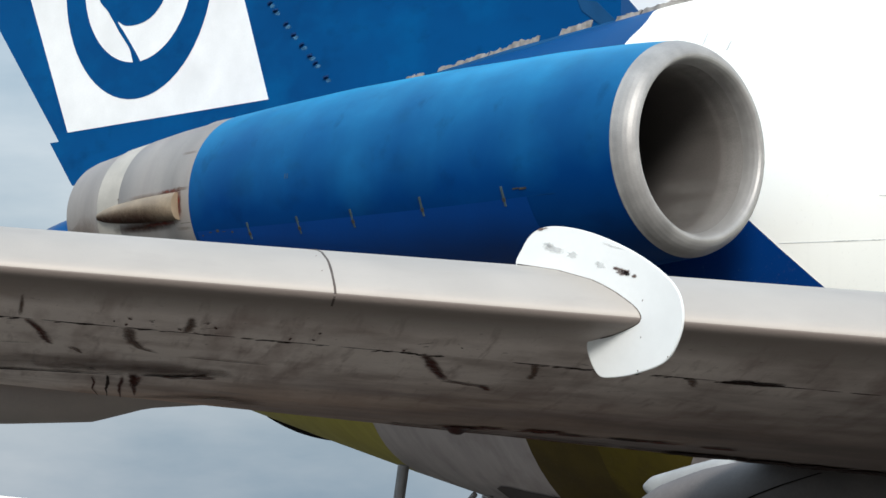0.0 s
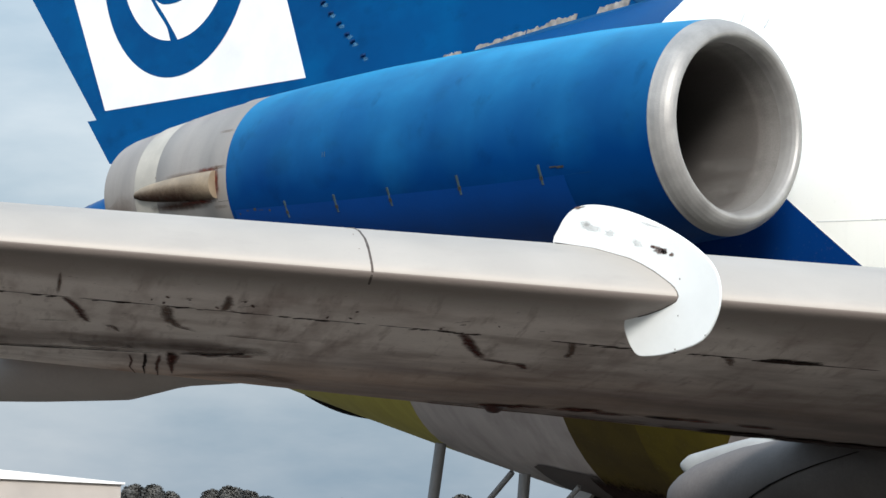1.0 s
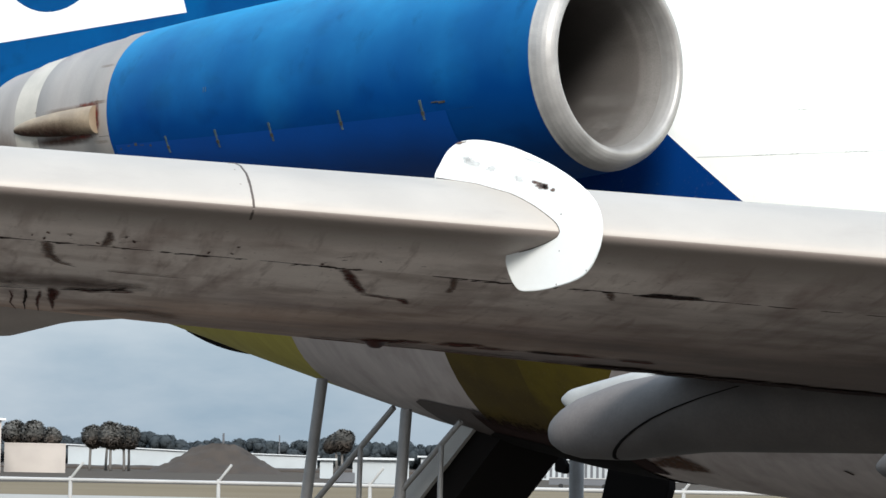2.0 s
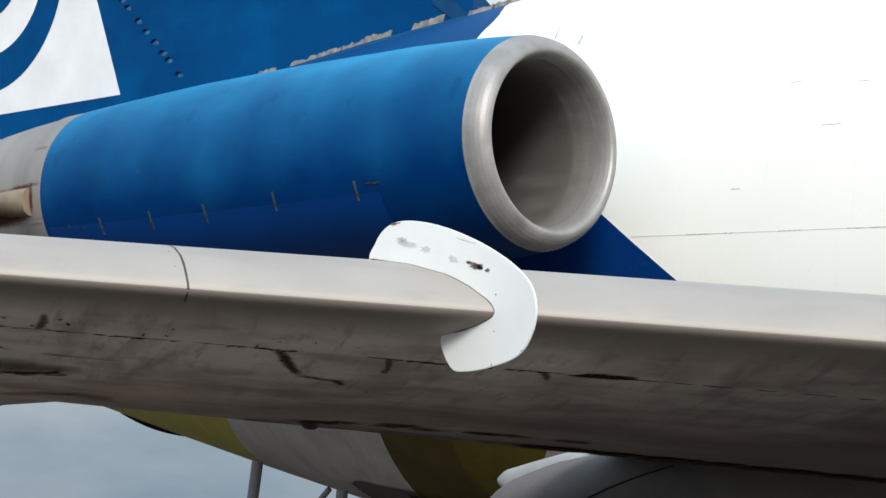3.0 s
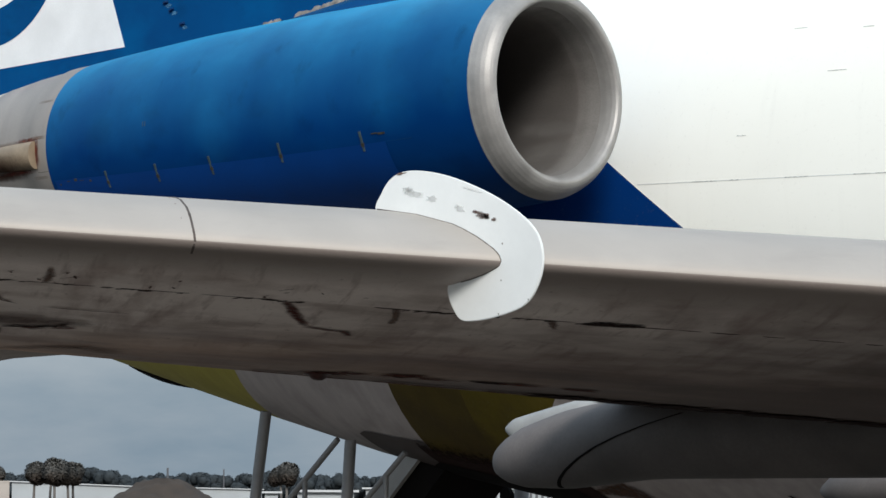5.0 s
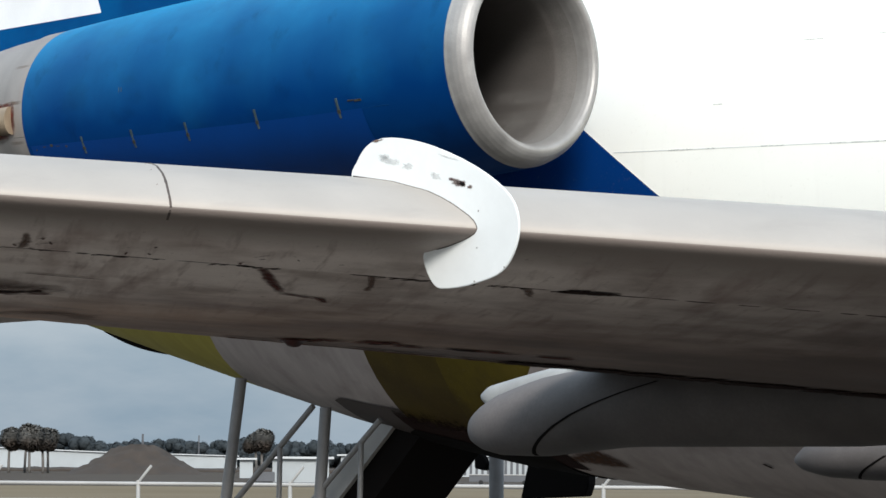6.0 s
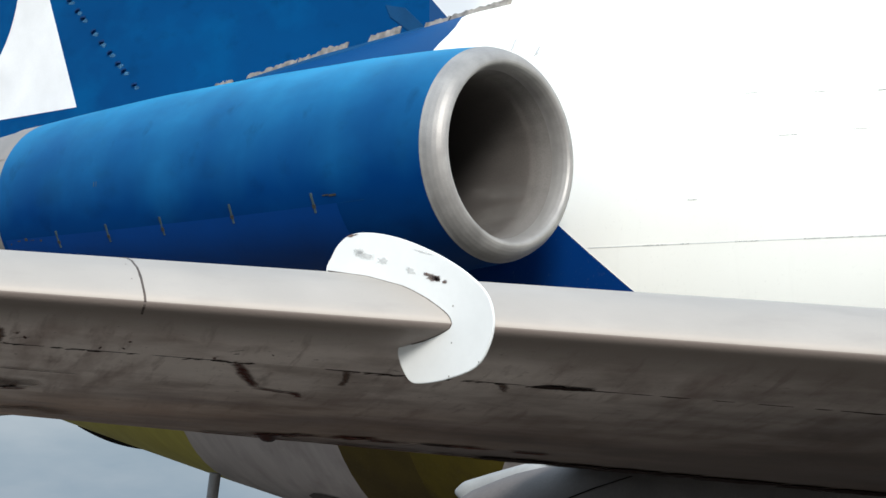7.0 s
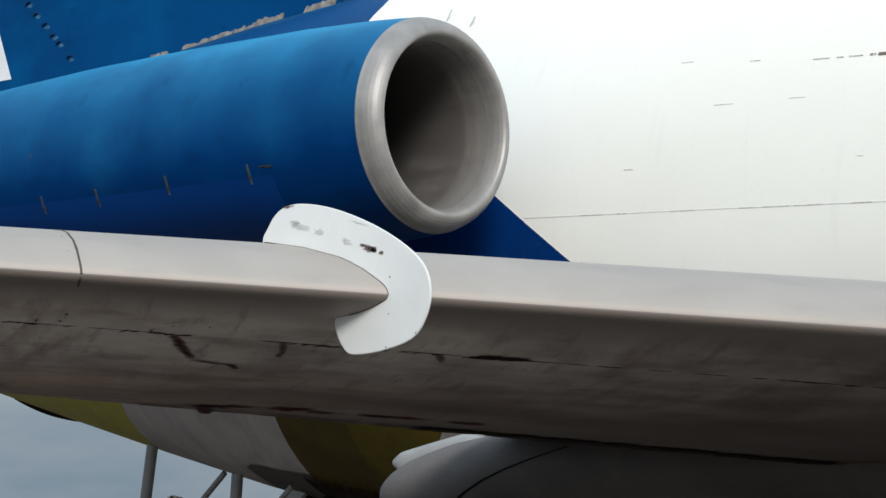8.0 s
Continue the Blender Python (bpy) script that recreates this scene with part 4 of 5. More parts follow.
def fairing_seam(y, half_w, top, bottom, points, nose=0.8):
    """A dark seam on the starboard side of a fairing, along points of (x, height)."""
    x0, x1 = bottom[0][0], bottom[-1][0]
    rings = []
    for i in range((len(points) - 1) * 6 + 1):
        a, t = divmod(i, 6)
        p, q = points[a], points[min(a + 1, len(points) - 1)]
        x, z = p[0] + (q[0] - p[0]) * t / 6, p[1] + (q[1] - p[1]) * t / 6
        zt, zb = interp(x, top), interp(x, bottom)
        k = math.sqrt(max(0.0, 1 - (1 - min(1.0, (x - x0) / nose)) ** 2.2)) * min(1.0, ((x1 - x) / 1.6) ** 0.6)
        sn = max(-0.98, min(0.98, (z - (zt + zb) / 2) / ((zt - zb) / 2)))
        e = Vector((x, y - half_w * k * (1 - sn * sn) ** 0.425, z))
        rings.append([e + Vector((dx, dy, 0)) for dx, dy in ((-0.009, 0.02), (-0.009, -0.004), (0.009, -0.004), (0.009, 0.02))])
    part("fairing_seam", mesh_from(*loft(rings), "fairing_seam", M_DARK, smooth=False), wing)


POD_TOP, POD_LOW = ((2.99, 1.965), (3.03, 2.015), (3.1, 2.06), (3.2, 2.105), (3.45, 2.175), (3.8, 2.23), (4.3, 2.265), (7.4, 2.2)), ((2.99, 1.935), (3.02, 1.885), (3.09, 1.85), (3.2, 1.828), (3.45, 1.822), (3.7, 1.845), (3.95, 1.866), (5.2, 1.87), (6.4, 1.93), (7.4, 2.18))
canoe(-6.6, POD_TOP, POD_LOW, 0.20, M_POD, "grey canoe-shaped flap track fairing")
fairing_seam(-6.6, 0.20, POD_TOP, POD_LOW, ((3.44, 1.826), (3.50, 1.868), (3.57, 1.910), (3.66, 1.958), (3.77, 2.008), (3.90, 2.055), (4.05, 2.10), (4.25, 2.15)))
canoe(-6.0, ((2.50, 2.12), (2.56, 2.16), (2.75, 2.20), (2.95, 2.24), (3.3, 2.265), (4.5, 2.30)), ((2.50, 2.10), (2.58, 2.04), (3.0, 2.03), (4.5, 2.1)), 0.085, M_PALE, "white flap fairing end")
POD_TOP, POD_LOW = ((3.18, 1.83), (3.3, 1.92), (3.6, 1.98), (7.0, 2.0)), ((3.18, 1.80), (3.25, 1.76), (3.4, 1.73), (3.7, 1.715), (5.5, 1.73), (7.0, 1.95))
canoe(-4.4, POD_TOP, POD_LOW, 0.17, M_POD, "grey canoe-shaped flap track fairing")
fairing_seam(-4.4, 0.17, POD_TOP, POD_LOW, ((3.62, 1.725), (3.70, 1.77), (3.85, 1.84)))
canoe(-10.0, ((1.6, 2.42), (1.8, 2.47), (2.4, 2.5), (4.4, 2.4)), ((1.6, 2.38), (1.8, 2.31), (2.3, 2.258), (2.73, 2.25), (3.27, 2.25), (3.45, 2.275), (3.61, 2.298), (4.04, 2.306), (4.4, 2.36)), 0.17, M_FAIR, "grey canoe-shaped flap track fairing")

# ---- tail stand, ventral stairs, things under the belly ----
stand = thing("tail_support_stand", "grey tubular support stand under the tail", "stand")
for a, b, r in (((-4.70, -0.8, 2.40), (-5.11, -0.8, 0.0), 0.043), ((-3.81, -0.8, 2.18), (-3.99, -0.8, 0.0), 0.043)):
    part("post", tube_mesh("post", a, b, r, M_TUBE), stand)
for a, b, r in (((-3.94, -0.8, 2.19), (-5.0, -0.8, 1.28), 0.022), ((-3.26, -0.8, 2.09), (-4.3, -0.8, 1.2), 0.020), ((-4.28, -0.8, 1.90), (-4.32, -0.8, 0.0), 0.02), ((-3.45, -0.8, 1.94), (-3.48, -0.8, 0.0), 0.02)):
    part("brace", tube_mesh("brace", a, b, r, M_TUBE), stand)

stairs = part("ventral_stairs", mesh_from([(-3.38, -0.55, 2.12), (-5.86, -0.55, 0.0), (-5.86, 0.20, 0.0), (-3.38, 0.20, 2.12), (-2.95, -0.55, 2.13), (-5.08, -0.55, 0.0), (-5.08, 0.20, 0.0), (-2.95, 0.20, 2.13)],
                                          [(0, 1, 2, 3), (7, 6, 5, 4), (0, 4, 5, 1), (1, 5, 6, 2), (2, 6, 7, 3), (3, 7, 4, 0)], "ventral_stairs", M_DARK, smooth=False), airliner, "lowered ventral stairs with a pale stringer")
part("stringer", mesh_from([(-3.27, -0.60, 2.25), (-5.85, -0.60, 0.0), (-5.85, -0.56, 0.0), (-3.27, -0.56, 2.25), (-3.13, -0.60, 2.23), (-5.47, -0.60, 0.0), (-5.47, -0.56, 0.0), (-3.13, -0.56, 2.23)],
                           [(0, 1, 2, 3), (7, 6, 5, 4), (0, 4, 5, 1), (1, 5, 6, 2), (2, 6, 7, 3), (3, 7, 4, 0)], "stringer", M_STRINGER, smooth=False), stairs, "dull pale grey stair stringer")

gear = part("main_gear", tube_mesh("main_gear", (-5.48, 2.86, 2.2), (-5.48, 2.86, 0.0), 0.062, M_TUBE), airliner, "grey upright under the belly")
part("gear_actuator", plate("gear_actuator", [(-5.68, 2.80, 1.74), (-5.56, 2.80, 1.72), (-5.54, 2.80, 1.78), (-5.60, 2.80, 1.86), (-5.68, 2.80, 1.86)], (0, 1, 0), 0.06, M_DARK, 0.008), gear, "small black fitting beside the strut")
door_v = [(-5.16, 2.80, 1.49), (-4.46, 2.80, 1.52), (-4.42, 2.80, 1.62), (-4.42, 2.80, 2.0), (-5.02, 2.80, 2.0)]
part("gear_door", plate("gear_door", door_v, (0, 1, 0), 0.10, M_DARK, 0.01), gear, "dark open gear door")
# ---- airfield behind ----
EYE = Vector((13.583, -18.036, 0.0))


def away(bearing, metres, z=0.0):
    """A place seen from the standpoint at a bearing in degrees."""
    return Vector((EYE.x + metres * math.cos(radians(bearing)), EYE.y + metres * math.sin(radians(bearing)), z))


M_SHRUB = plain("dark_foliage", (0.046, 0.055, 0.061), 0.95, 0.0, 0.3, 0.4, 3.0, spec=0.03)


def make_palm():
    """Dark fronds above a skirt of dead brown ones."""
    k = Nodes("palm_foliage")
    _, _, z = k.xyz()
    broad = k.noise(1.2, 3.0)
    c = k.mix(k.ramp(k.math('ADD', z, k.math('MULTIPLY', broad, 1.2)), 4.0, 4.9), (0.150, 0.124, 0.105), (0.122, 0.122, 0.116))
    c = k.mix(k.ramp(broad, 0.4, 0.7, 0.0, 0.4), c, (0.095, 0.094, 0.092))
    return k.finish(c, 0.95, spec=0.03)


M_PALM = make_palm()
M_TRUNK = plain("palm_trunk", (0.15, 0.14, 0.13), 0.9, 0.0, 0.3, 2.0)
M_SOIL = plain("dug_soil", (0.050, 0.039, 0.031), 0.95, 0.0, 0.35, 0.5, 6.0, 0.05)
M_BEIGE = plain("beige_wall", (0.41, 0.37, 0.335), 0.7, 0.0, 0.12, 0.3)
M_TRIM = plain("white_roof_edge", (0.78, 0.78, 0.77), 0.6, 0.0, 0.08, 0.2)
M_EAVE = plain("pale_eave", (0.50, 0.52, 0.53), 0.6, 0.0, 0.1, 0.2)
M_BOX = plain("grey_box_paint", (0.10, 0.105, 0.115), 0.6, 0.0, 0.2, 1.0)
M_HALL = plain("white_hall_cladding", (0.37, 0.40, 0.415), 0.6, 0.0, 0.15, 0.15)
M_RAIL = plain("white_rail_paint", (0.38, 0.375, 0.36), 0.5, 0.0, 0.15, 1.0)


def leaf_mesh(verts, faces, normals, name, mat):
    """Leaves turned so that each one faces out of its clump."""
    turned_faces = []
    for f in faces:
        a, b, c = (verts[k] for k in f[:3])
        turned_faces.append(f if (b - a).cross(c - a).dot(normals[f[0]]) > 0 else f[::-1])
    me = bpy.data.meshes.new(name)
    me.from_pydata([tuple(p) for p in verts], [], turned_faces)
    me.materials.append(mat)
    return rounded(me, normals)


def leafy_core(c, g, v, f, nrm, rows=6, cols=10):
    """The closed inside of a lobe, so that no daylight shows through it."""
    n = len(v)
    for i in range(rows + 1):
        for j in range(cols):
            u = Vector((math.sin(math.pi * i / rows) * math.cos(2 * math.pi * j / cols), math.sin(math.pi * i / rows) * math.sin(2 * math.pi * j / cols), math.cos(math.pi * i / rows)))
            v.append(c + u * g * random.uniform(0.94, 1.06))
            nrm.append(u)
    for i in range(rows):
        for j in range(cols):
            f.append((n + i * cols + j, n + i * cols + (j + 1) % cols, n + (i + 1) * cols + (j + 1) % cols, n + (i + 1) * cols + j))


def palm(height, seed):
    """A tapered trunk under a crown of many fronds."""
    random.seed(seed)
    root = new("palm_tree")
    rings = []
    for i in range(7):
        t = i / 6
        r = 0.18 - 0.05 * t
        rings.append([(0.25 * t * t + r * math.cos(2 * math.pi * j / 9), r * math.sin(2 * math.pi * j / 9), height * 0.72 * t) for j in range(9)])
    part("trunk", mesh_from(*loft(rings), "trunk", M_TRUNK), root)
    v, f, nrm = [], [], []
    top = Vector((0.25, 0, height * 0.75))
    lobes = [(top + Vector((random.gauss(0, 0.045), random.gauss(0, 0.045), random.uniform(-0.15, 0.01))) * height, height * random.uniform(0.14, 0.19)) for i in range(9)]
    for c, g in lobes:
        leafy_core(c, g * 0.9, v, f, nrm)
    for i in range(6500):
        c, g = random.choice(lobes)
        d = Vector((random.gauss(0, 1), random.gauss(0, 1), random.gauss(0.05, 1.0))).normalized()
        e = (d + Vector((random.gauss(0, 0.5), random.gauss(0, 0.5), random.gauss(-0.35, 0.4)))).normalized()
        side = e.cross(Vector((random.gauss(0, 0.3), 0.1, 1))).normalized() * height * 0.017
        a = c + d * g * random.uniform(0.86, 1.0)
        n = len(v)
        v += [a - side * 0.4, a + side * 0.4, a + e * height * 0.022 + side, a + e * height * 0.022 - side, a + e * height * 0.042]
        f += [(n, n + 1, n + 2, n + 3), (n + 3, n + 2, n + 4)]
        nrm += [((a - top).normalized() + d * 0.6 + Vector((0, 0, 0.2))).normalized()] * 5
    part("crown", leaf_mesh(v, f, nrm, "crown", M_PALM), root)
    return root


palms = [palm(6.0, 1), palm(5.7, 2), palm(6.4, 3)]
for p in palms:
    tagged(p, "cabbage palm with a round dark green crown", "palm tree", "palms on the airfield")
spots = ((140.565, 415, 0), (140.295, 420, 1), (140.22, 412, 2), (139.99, 414, 0), (139.91, 420, 0), (141.84, 418, 2), (141.53, 415, 2), (141.20, 421, 1), (136.42, 420, 1), (136.33, 412, 0))
for i, (b, d, k) in enumerate(spots):
    m = Matrix.Translation(away(b, d)) @ Matrix.Rotation(i * 1.3, 4, 'Z')
    if i < 3:
        palms[k].matrix_world = m
    else:
        copy_thing(palms[k], m)

# a far belt of trees: crowns of several round lobes, each set with many small leaf clumps
random.seed(21)
v, f, nrm = [], [], []
for tree in range(300):
    b = 130.0 + 18.0 * tree / 299 + random.uniform(-0.05, 0.05)
    d = random.uniform(720, 790)
    h = random.uniform(5.0, 6.4) + 1.3 * noise.noise(Vector((b * 1.6, 0, 0))) + 1.3 * math.exp(-((b - 139.45) / 0.35) ** 2)
    for lobe in range(6):
        g = random.uniform(1.0, 1.9)
        c = away(b, d, 0) + Vector((random.uniform(-2.4, 2.4), random.uniform(-1.5, 1.5), (h - g) * random.choice((0.35, 0.6, 0.85, 1.0))))
        leafy_core(c, g * 0.86, v, f, nrm, 5, 8)
        for i in range(130):
            u = Vector((random.gauss(0, 1), random.gauss(0, 1), random.gauss(0, 1))).normalized()
            p = c + u * g * random.uniform(0.84, 1.0)
            s = u.cross(Vector((random.gauss(0, 1), random.gauss(0, 1), random.gauss(0, 1)))).normalized() * random.uniform(0.16, 0.26)
            q = (s.cross(u).normalized() + u * random.uniform(-0.4, 0.4)) * random.uniform(0.16, 0.26)
            n = len(v)
            v += [p - s, p - q, p + s, p + q]
            f.append((n, n + 1, n + 2, n + 3))
            nrm += [u] * 4
thing("tree_belt", "far belt of dark green trees along the airfield", "trees", kind="stuff", me=leaf_mesh(v, f, nrm, "tree_belt", M_SHRUB))

# two far masts above the trees
for b, h, r in ((138.33, 6.9, 0.22), (137.39, 6.7, 0.09)):
    mast = thing("radio_mast", "thin grey lattice mast far beyond the trees", "mast", "masts beyond the trees")
    base = away(b, 700)
    for dx, dy in ((-r, -r), (r, -r), (0.0, r)):
        part("mast_leg", tube_mesh("mast_leg", base + Vector((dx, dy, 0)), base + Vector((dx * 0.5, dy * 0.5, h)), 0.09, M_BOX, 6), mast)
    for i in range(6):
        z = h * (i + 0.5) / 6
        part("mast_brace", tube_mesh("mast_brace", base + Vector((-r, -r, z)), base + Vector((r * 0.7, r * 0.3, z + h / 12)), 0.05, M_BOX, 6), mast)

# a low dark bank of earth and scrub in front of the halls
rings = []
for i in range(90):
    b = 128 + 20 * i / 89
    p, q = away(b, 470), away(b, 476)
    h = 0.55 + 0.3 * noise.noise(Vector((b * 5, 1, 0))) + 0.15 * noise.noise(Vector((b * 17, 5, 0)))
    rings.append([p, p.lerp(q, 0.3) + Vector((0, 0, h * 0.8)), p.lerp(q, 0.6) + Vector((0, 0, h)), q])
thing("earth_bank", "low dark bank of earth and scrub across the field", "earth bank", me=mesh_from(*loft(rings), "earth_bank", M_SOIL))

# dug earth in a mound
rings = []
c = away(138.42, 400)
for i in range(14):
    t = i / 13
    r = 8.3 * (1 - t) + 2.1 * t
    z = 3.35 * t ** 1.15
    rings.append([c + Vector((r * math.cos(2 * math.pi * j / 48), r * math.sin(2 * math.pi * j / 48), max(0, z + (0.45 * noise.noise(Vector((r * math.cos(j / 7.6), r * math.sin(j / 7.6), z))) if 0 < i else 0)))) for j in range(48)])
thing("earth_mound", "heap of dark dug earth on the grass", "earth mound", me=mesh_from(*loft(rings, caps=(False, True)), "earth_mound", M_SOIL))


def wall_run(name, left, right, depth, height, rise, wall, label, roof_mat, peak=0.0):
    """A long building between two places of (bearing, metres), with a roof slab over it; rise lifts the left end."""
    p, q = away(*left), away(*right)
    root = thing(name, label, "building")
    along_wall, back = (q - p), Vector((q.y - p.y, p.x - q.x, 0)).normalized() * -depth
    if back.dot(p - EYE) < 0:
        back = -back
    foot = [p, q, q + back, p + back]
    tops = [p + Vector((0, 0, height + rise)), q + Vector((0, 0, height)), q + back + Vector((0, 0, height)), p + back + Vector((0, 0, height + rise))]
    boxes = [(0, 1, 5, 4), (1, 2, 6, 5), (2, 3, 7, 6), (3, 0, 4, 7), (4, 5, 6, 7), (3, 2, 1, 0)]
    part("wall", mesh_from(foot + tops, boxes, "wall", wall, smooth=False), root)
    reach = 0.03 if roof_mat is wall else 0.4
    e, n = along_wall.normalized() * reach, back.normalized() * reach
    low = [tops[0] - e - n, tops[1] + e - n, tops[2] + e + n, tops[3] - e + n]
    low = [w - Vector((0, 0, 0.02)) for w in low]
    part("roof", mesh_from(low + [w + Vector((0, 0, 0.18 + (peak if i in (0, 3) else 0.0))) for i, w in enumerate(low)], boxes, "roof", roof_mat, smooth=False), root)
    return root


wall_run("tan_building", (146.3, 330), (142.05, 330), 14, 5.05, 0.6, M_BEIGE, "beige building with a low white roof", M_TRIM, 1.5)
wall_run("low_beige_building", (141.99, 346), (140.97, 346), 6, 2.8, 0.0, M_BEIGE, "low beige annex wall beside the building", M_BEIGE)
for left, right, h, rise in (((140.93, 600), (138.85, 600), 2.8, 0.85), ((138.3, 620), (136.75, 620), 2.35, 0.4), ((136.70, 330), (136.48, 330), 1.8, 0.0), ((136.15, 270), (135.20, 270), 1.9, 0.0), ((135.0, 385), (130.6, 385), 2.3, 0.0)):
    wall_run("white_hall", left, right, 12, h, rise, M_HALL, "long low white hall far across the field", M_EAVE)
# dark bays between the white columns of the last hall
hall_front = next(ob for ob in scene.objects if ob.name == "white_hall.004")
for i in range(24):
    p = away(133.1 - i * 0.098, 384.75)
    bay = box_mesh("bay_opening", (0.30, 0.16, 1.75), M_BOX, 0.02)
    bay.transform(Matrix.Translation(Vector((p.x, p.y, 1.05))) @ Matrix.Rotation(radians(132.7 - 90), 4, 'Z'))
    part("bay_opening", bay, hall_front)
# a grey box on the grass before the halls
grey_box = thing("utility_box", "grey metal utility box on the grass", "utility box")
me = box_mesh("body", (1.6, 1.0, 0.78), M_BOX, 0.03)
me.transform(Matrix.Translation((0, 0, 0.45)))
part("body", me, grey_box)
me = box_mesh("foot", (1.3, 0.8, 0.1), M_RUBBER, 0.01)
me.transform(Matrix.Translation((0, 0, 0.05)))
part("foot", me, grey_box)
grey_box.matrix_world = Matrix.Translation(away(136.28, 268)) @ Matrix.Rotation(radians(46), 4, 'Z')

# a long low grey trailer on the grass
trailer = thing("equipment_trailer", "long low grey equipment trailer parked on the grass", "trailer")
for name, size, at, mat in (("deck", (5.0, 1.6, 0.50), (0, 0, 0.48), M_BOX), ("deck_edge", (5.04, 1.64, 0.07), (0, 0, 0.765), M_RAIL)):
    me = box_mesh(name, size, mat, 0.02)
    me.transform(Matrix.Translation(at))
    part(name, me, trailer)
for x in (-1.6, -0.8, 1.7):
    for y in (-0.72, 0.72):
        part("wheel", tube_mesh("wheel", (x, y - 0.1, 0.18), (x, y + 0.1, 0.18), 0.18, M_RUBBER, 16), trailer)
trailer.matrix_world = Matrix.Translation(away(132.28, 258)) @ Matrix.Rotation(radians(42.3), 4, 'Z')

# perimeter fence with angled arms
perimeter = thing("perimeter_fence", "white pipe perimeter fence with angled top arms", "fence")
run_a, run_b = away(146, 64), away(126, 58)
along_fence = (run_b - run_a).normalized()
part("top_rail", tube_mesh("top_rail", run_a + Vector((0, 0, 1.36)), run_b + Vector((0, 0, 1.36)), 0.035, M_RAIL, 10), perimeter)
length = (run_b - run_a).length
for i in range(-2, 9):
    p = run_a + along_fence * (8.9 + i * 2.8 - 2.8 * 1)
    if not 0 < (p - run_a).length < length:
        continue
    post = part("fence_post", tube_mesh("fence_post", p, p + Vector((0, 0, 1.42)), 0.035, M_RAIL, 8), perimeter)
    part("arm", tube_mesh("arm", p + Vector((0, 0, 1.38)), p + along_fence * 0.24 + Vector((0, 0, 1.68)), 0.026, M_RAIL, 8), perimeter)


# ---- grime, painted shade and small marks under the wing ----
def streak(points, widths, mat, name="stain", proud=0.004):
    """A ribbon of grime or painted shade on the underside along points of (span, metres behind the edge)."""
    rings, cover = [], []
    random.seed(len(points) * 7 + int(abs(points[0][0]) * 100))
    fine_pts = []
    for (a, wa), (b, wb) in zip(zip(points, widths), list(zip(points, widths))[1:]):
        for i in range(5):
            t = i / 5
            fine_pts.append((a[0] + (b[0] - a[0]) * t, a[1] + (b[1] - a[1]) * t, wa + (wb - wa) * t))
    fine_pts.append((*points[-1], widths[-1]))
    for i, (y, s, w) in enumerate(fine_pts):
        q = fine_pts[min(i + 1, len(fine_pts) - 1)]
        p = fine_pts[max(i - 1, 0)]
        dy, ds = q[0] - p[0], q[1] - p[1]
        k = math.hypot(dy, ds) or 1.0
        w0, w1 = w * random.uniform(0.6, 1.2) / 2, w * random.uniform(0.6, 1.2) / 2
        rings.append([wing_at(y - ds / k * w0 * e, s + dy / k * w0 * e, LO, proud) if e > 0 else wing_at(y - ds / k * w1 * e, s + dy / k * w1 * e, LO, proud) for e in (1.6, 0.7, 0.0, -0.7, -1.6)])
        end = min(1.0, min(i, len(fine_pts) - 1 - i) / 2.0 + 0.3)
        cover += [0.0, 0.75 * end, 1.0 * end, 0.75 * end, 0.0]
    part(name, covered(mesh_from(*loft(rings, closed=False), name, mat, smooth=False), cover), wing)


streak([(-11.808, 0.66), (-11.644, 0.927), (-11.534, 1.13), (-11.449, 1.269)], [0.012, 0.018, 0.02, 0.010], S_GRIME)
streak([(-11.544, 0.66), (-11.368, 0.991), (-11.268, 1.152), (-11.16, 1.253)], [0.032, 0.026, 0.018, 0.012], S_GRIME2)
streak([(-10.767, 0.66), (-10.537, 0.99), (-10.352, 1.25)], [0.020, 0.034, 0.022], S_GRIME)
streak([(-10.352, 1.25), (-10.257, 1.297), (-10.197, 1.313), (-10.127, 1.4)], [0.03, 0.025, 0.025, 0.015], S_GRIME)
streak([(-10.466, 0.66), (-10.311, 0.909), (-10.252, 1.026)], [0.022, 0.014, 0.02], S_GRIME2)
streak([(-10.04, 0.66), (-9.898, 0.859)], [0.03, 0.012], S_GRIME2)
streak([(-11.387, 1.301), (-11.346, 1.342), (-11.274, 1.446)], [0.006, 0.016, 0.006], S_GRIME2)
streak([(-11.528, 0.36), (-11.461, 0.5), (-11.409, 0.637)], [0.012, 0.024, 0.018], S_GRIME2, proud=0.011)
streak([(-12.019, 0.2), (-11.861, 0.568)], [0.006, 0.01], S_GRIME2, proud=0.011)
streak([(-11.076, 1.277), (-10.963, 1.282), (-10.839, 1.275)], [0.025, 0.02, 0.012], S_GRIME)
streak([(-11.566, 1.332), (-11.502, 1.273)], [0.018, 0.012], S_GRIME)
# the outer flap's seam: a thin dark line, shade painted about it and runs of oil below
streak([(-11.9, 2.90), (-11.5, 2.52), (-11.214, 2.26), (-11.087, 2.14), (-10.994, 2.08), (-10.928, 2.04), (-10.86, 1.99)], [0.035, 0.035, 0.034, 0.03, 0.028, 0.02, 0.008], S_DARK)
streak([(-10.83, 1.96), (-10.78, 1.90), (-10.74, 1.80), (-10.76, 1.74)], [0.03, 0.05, 0.03, 0.012], S_DARK)
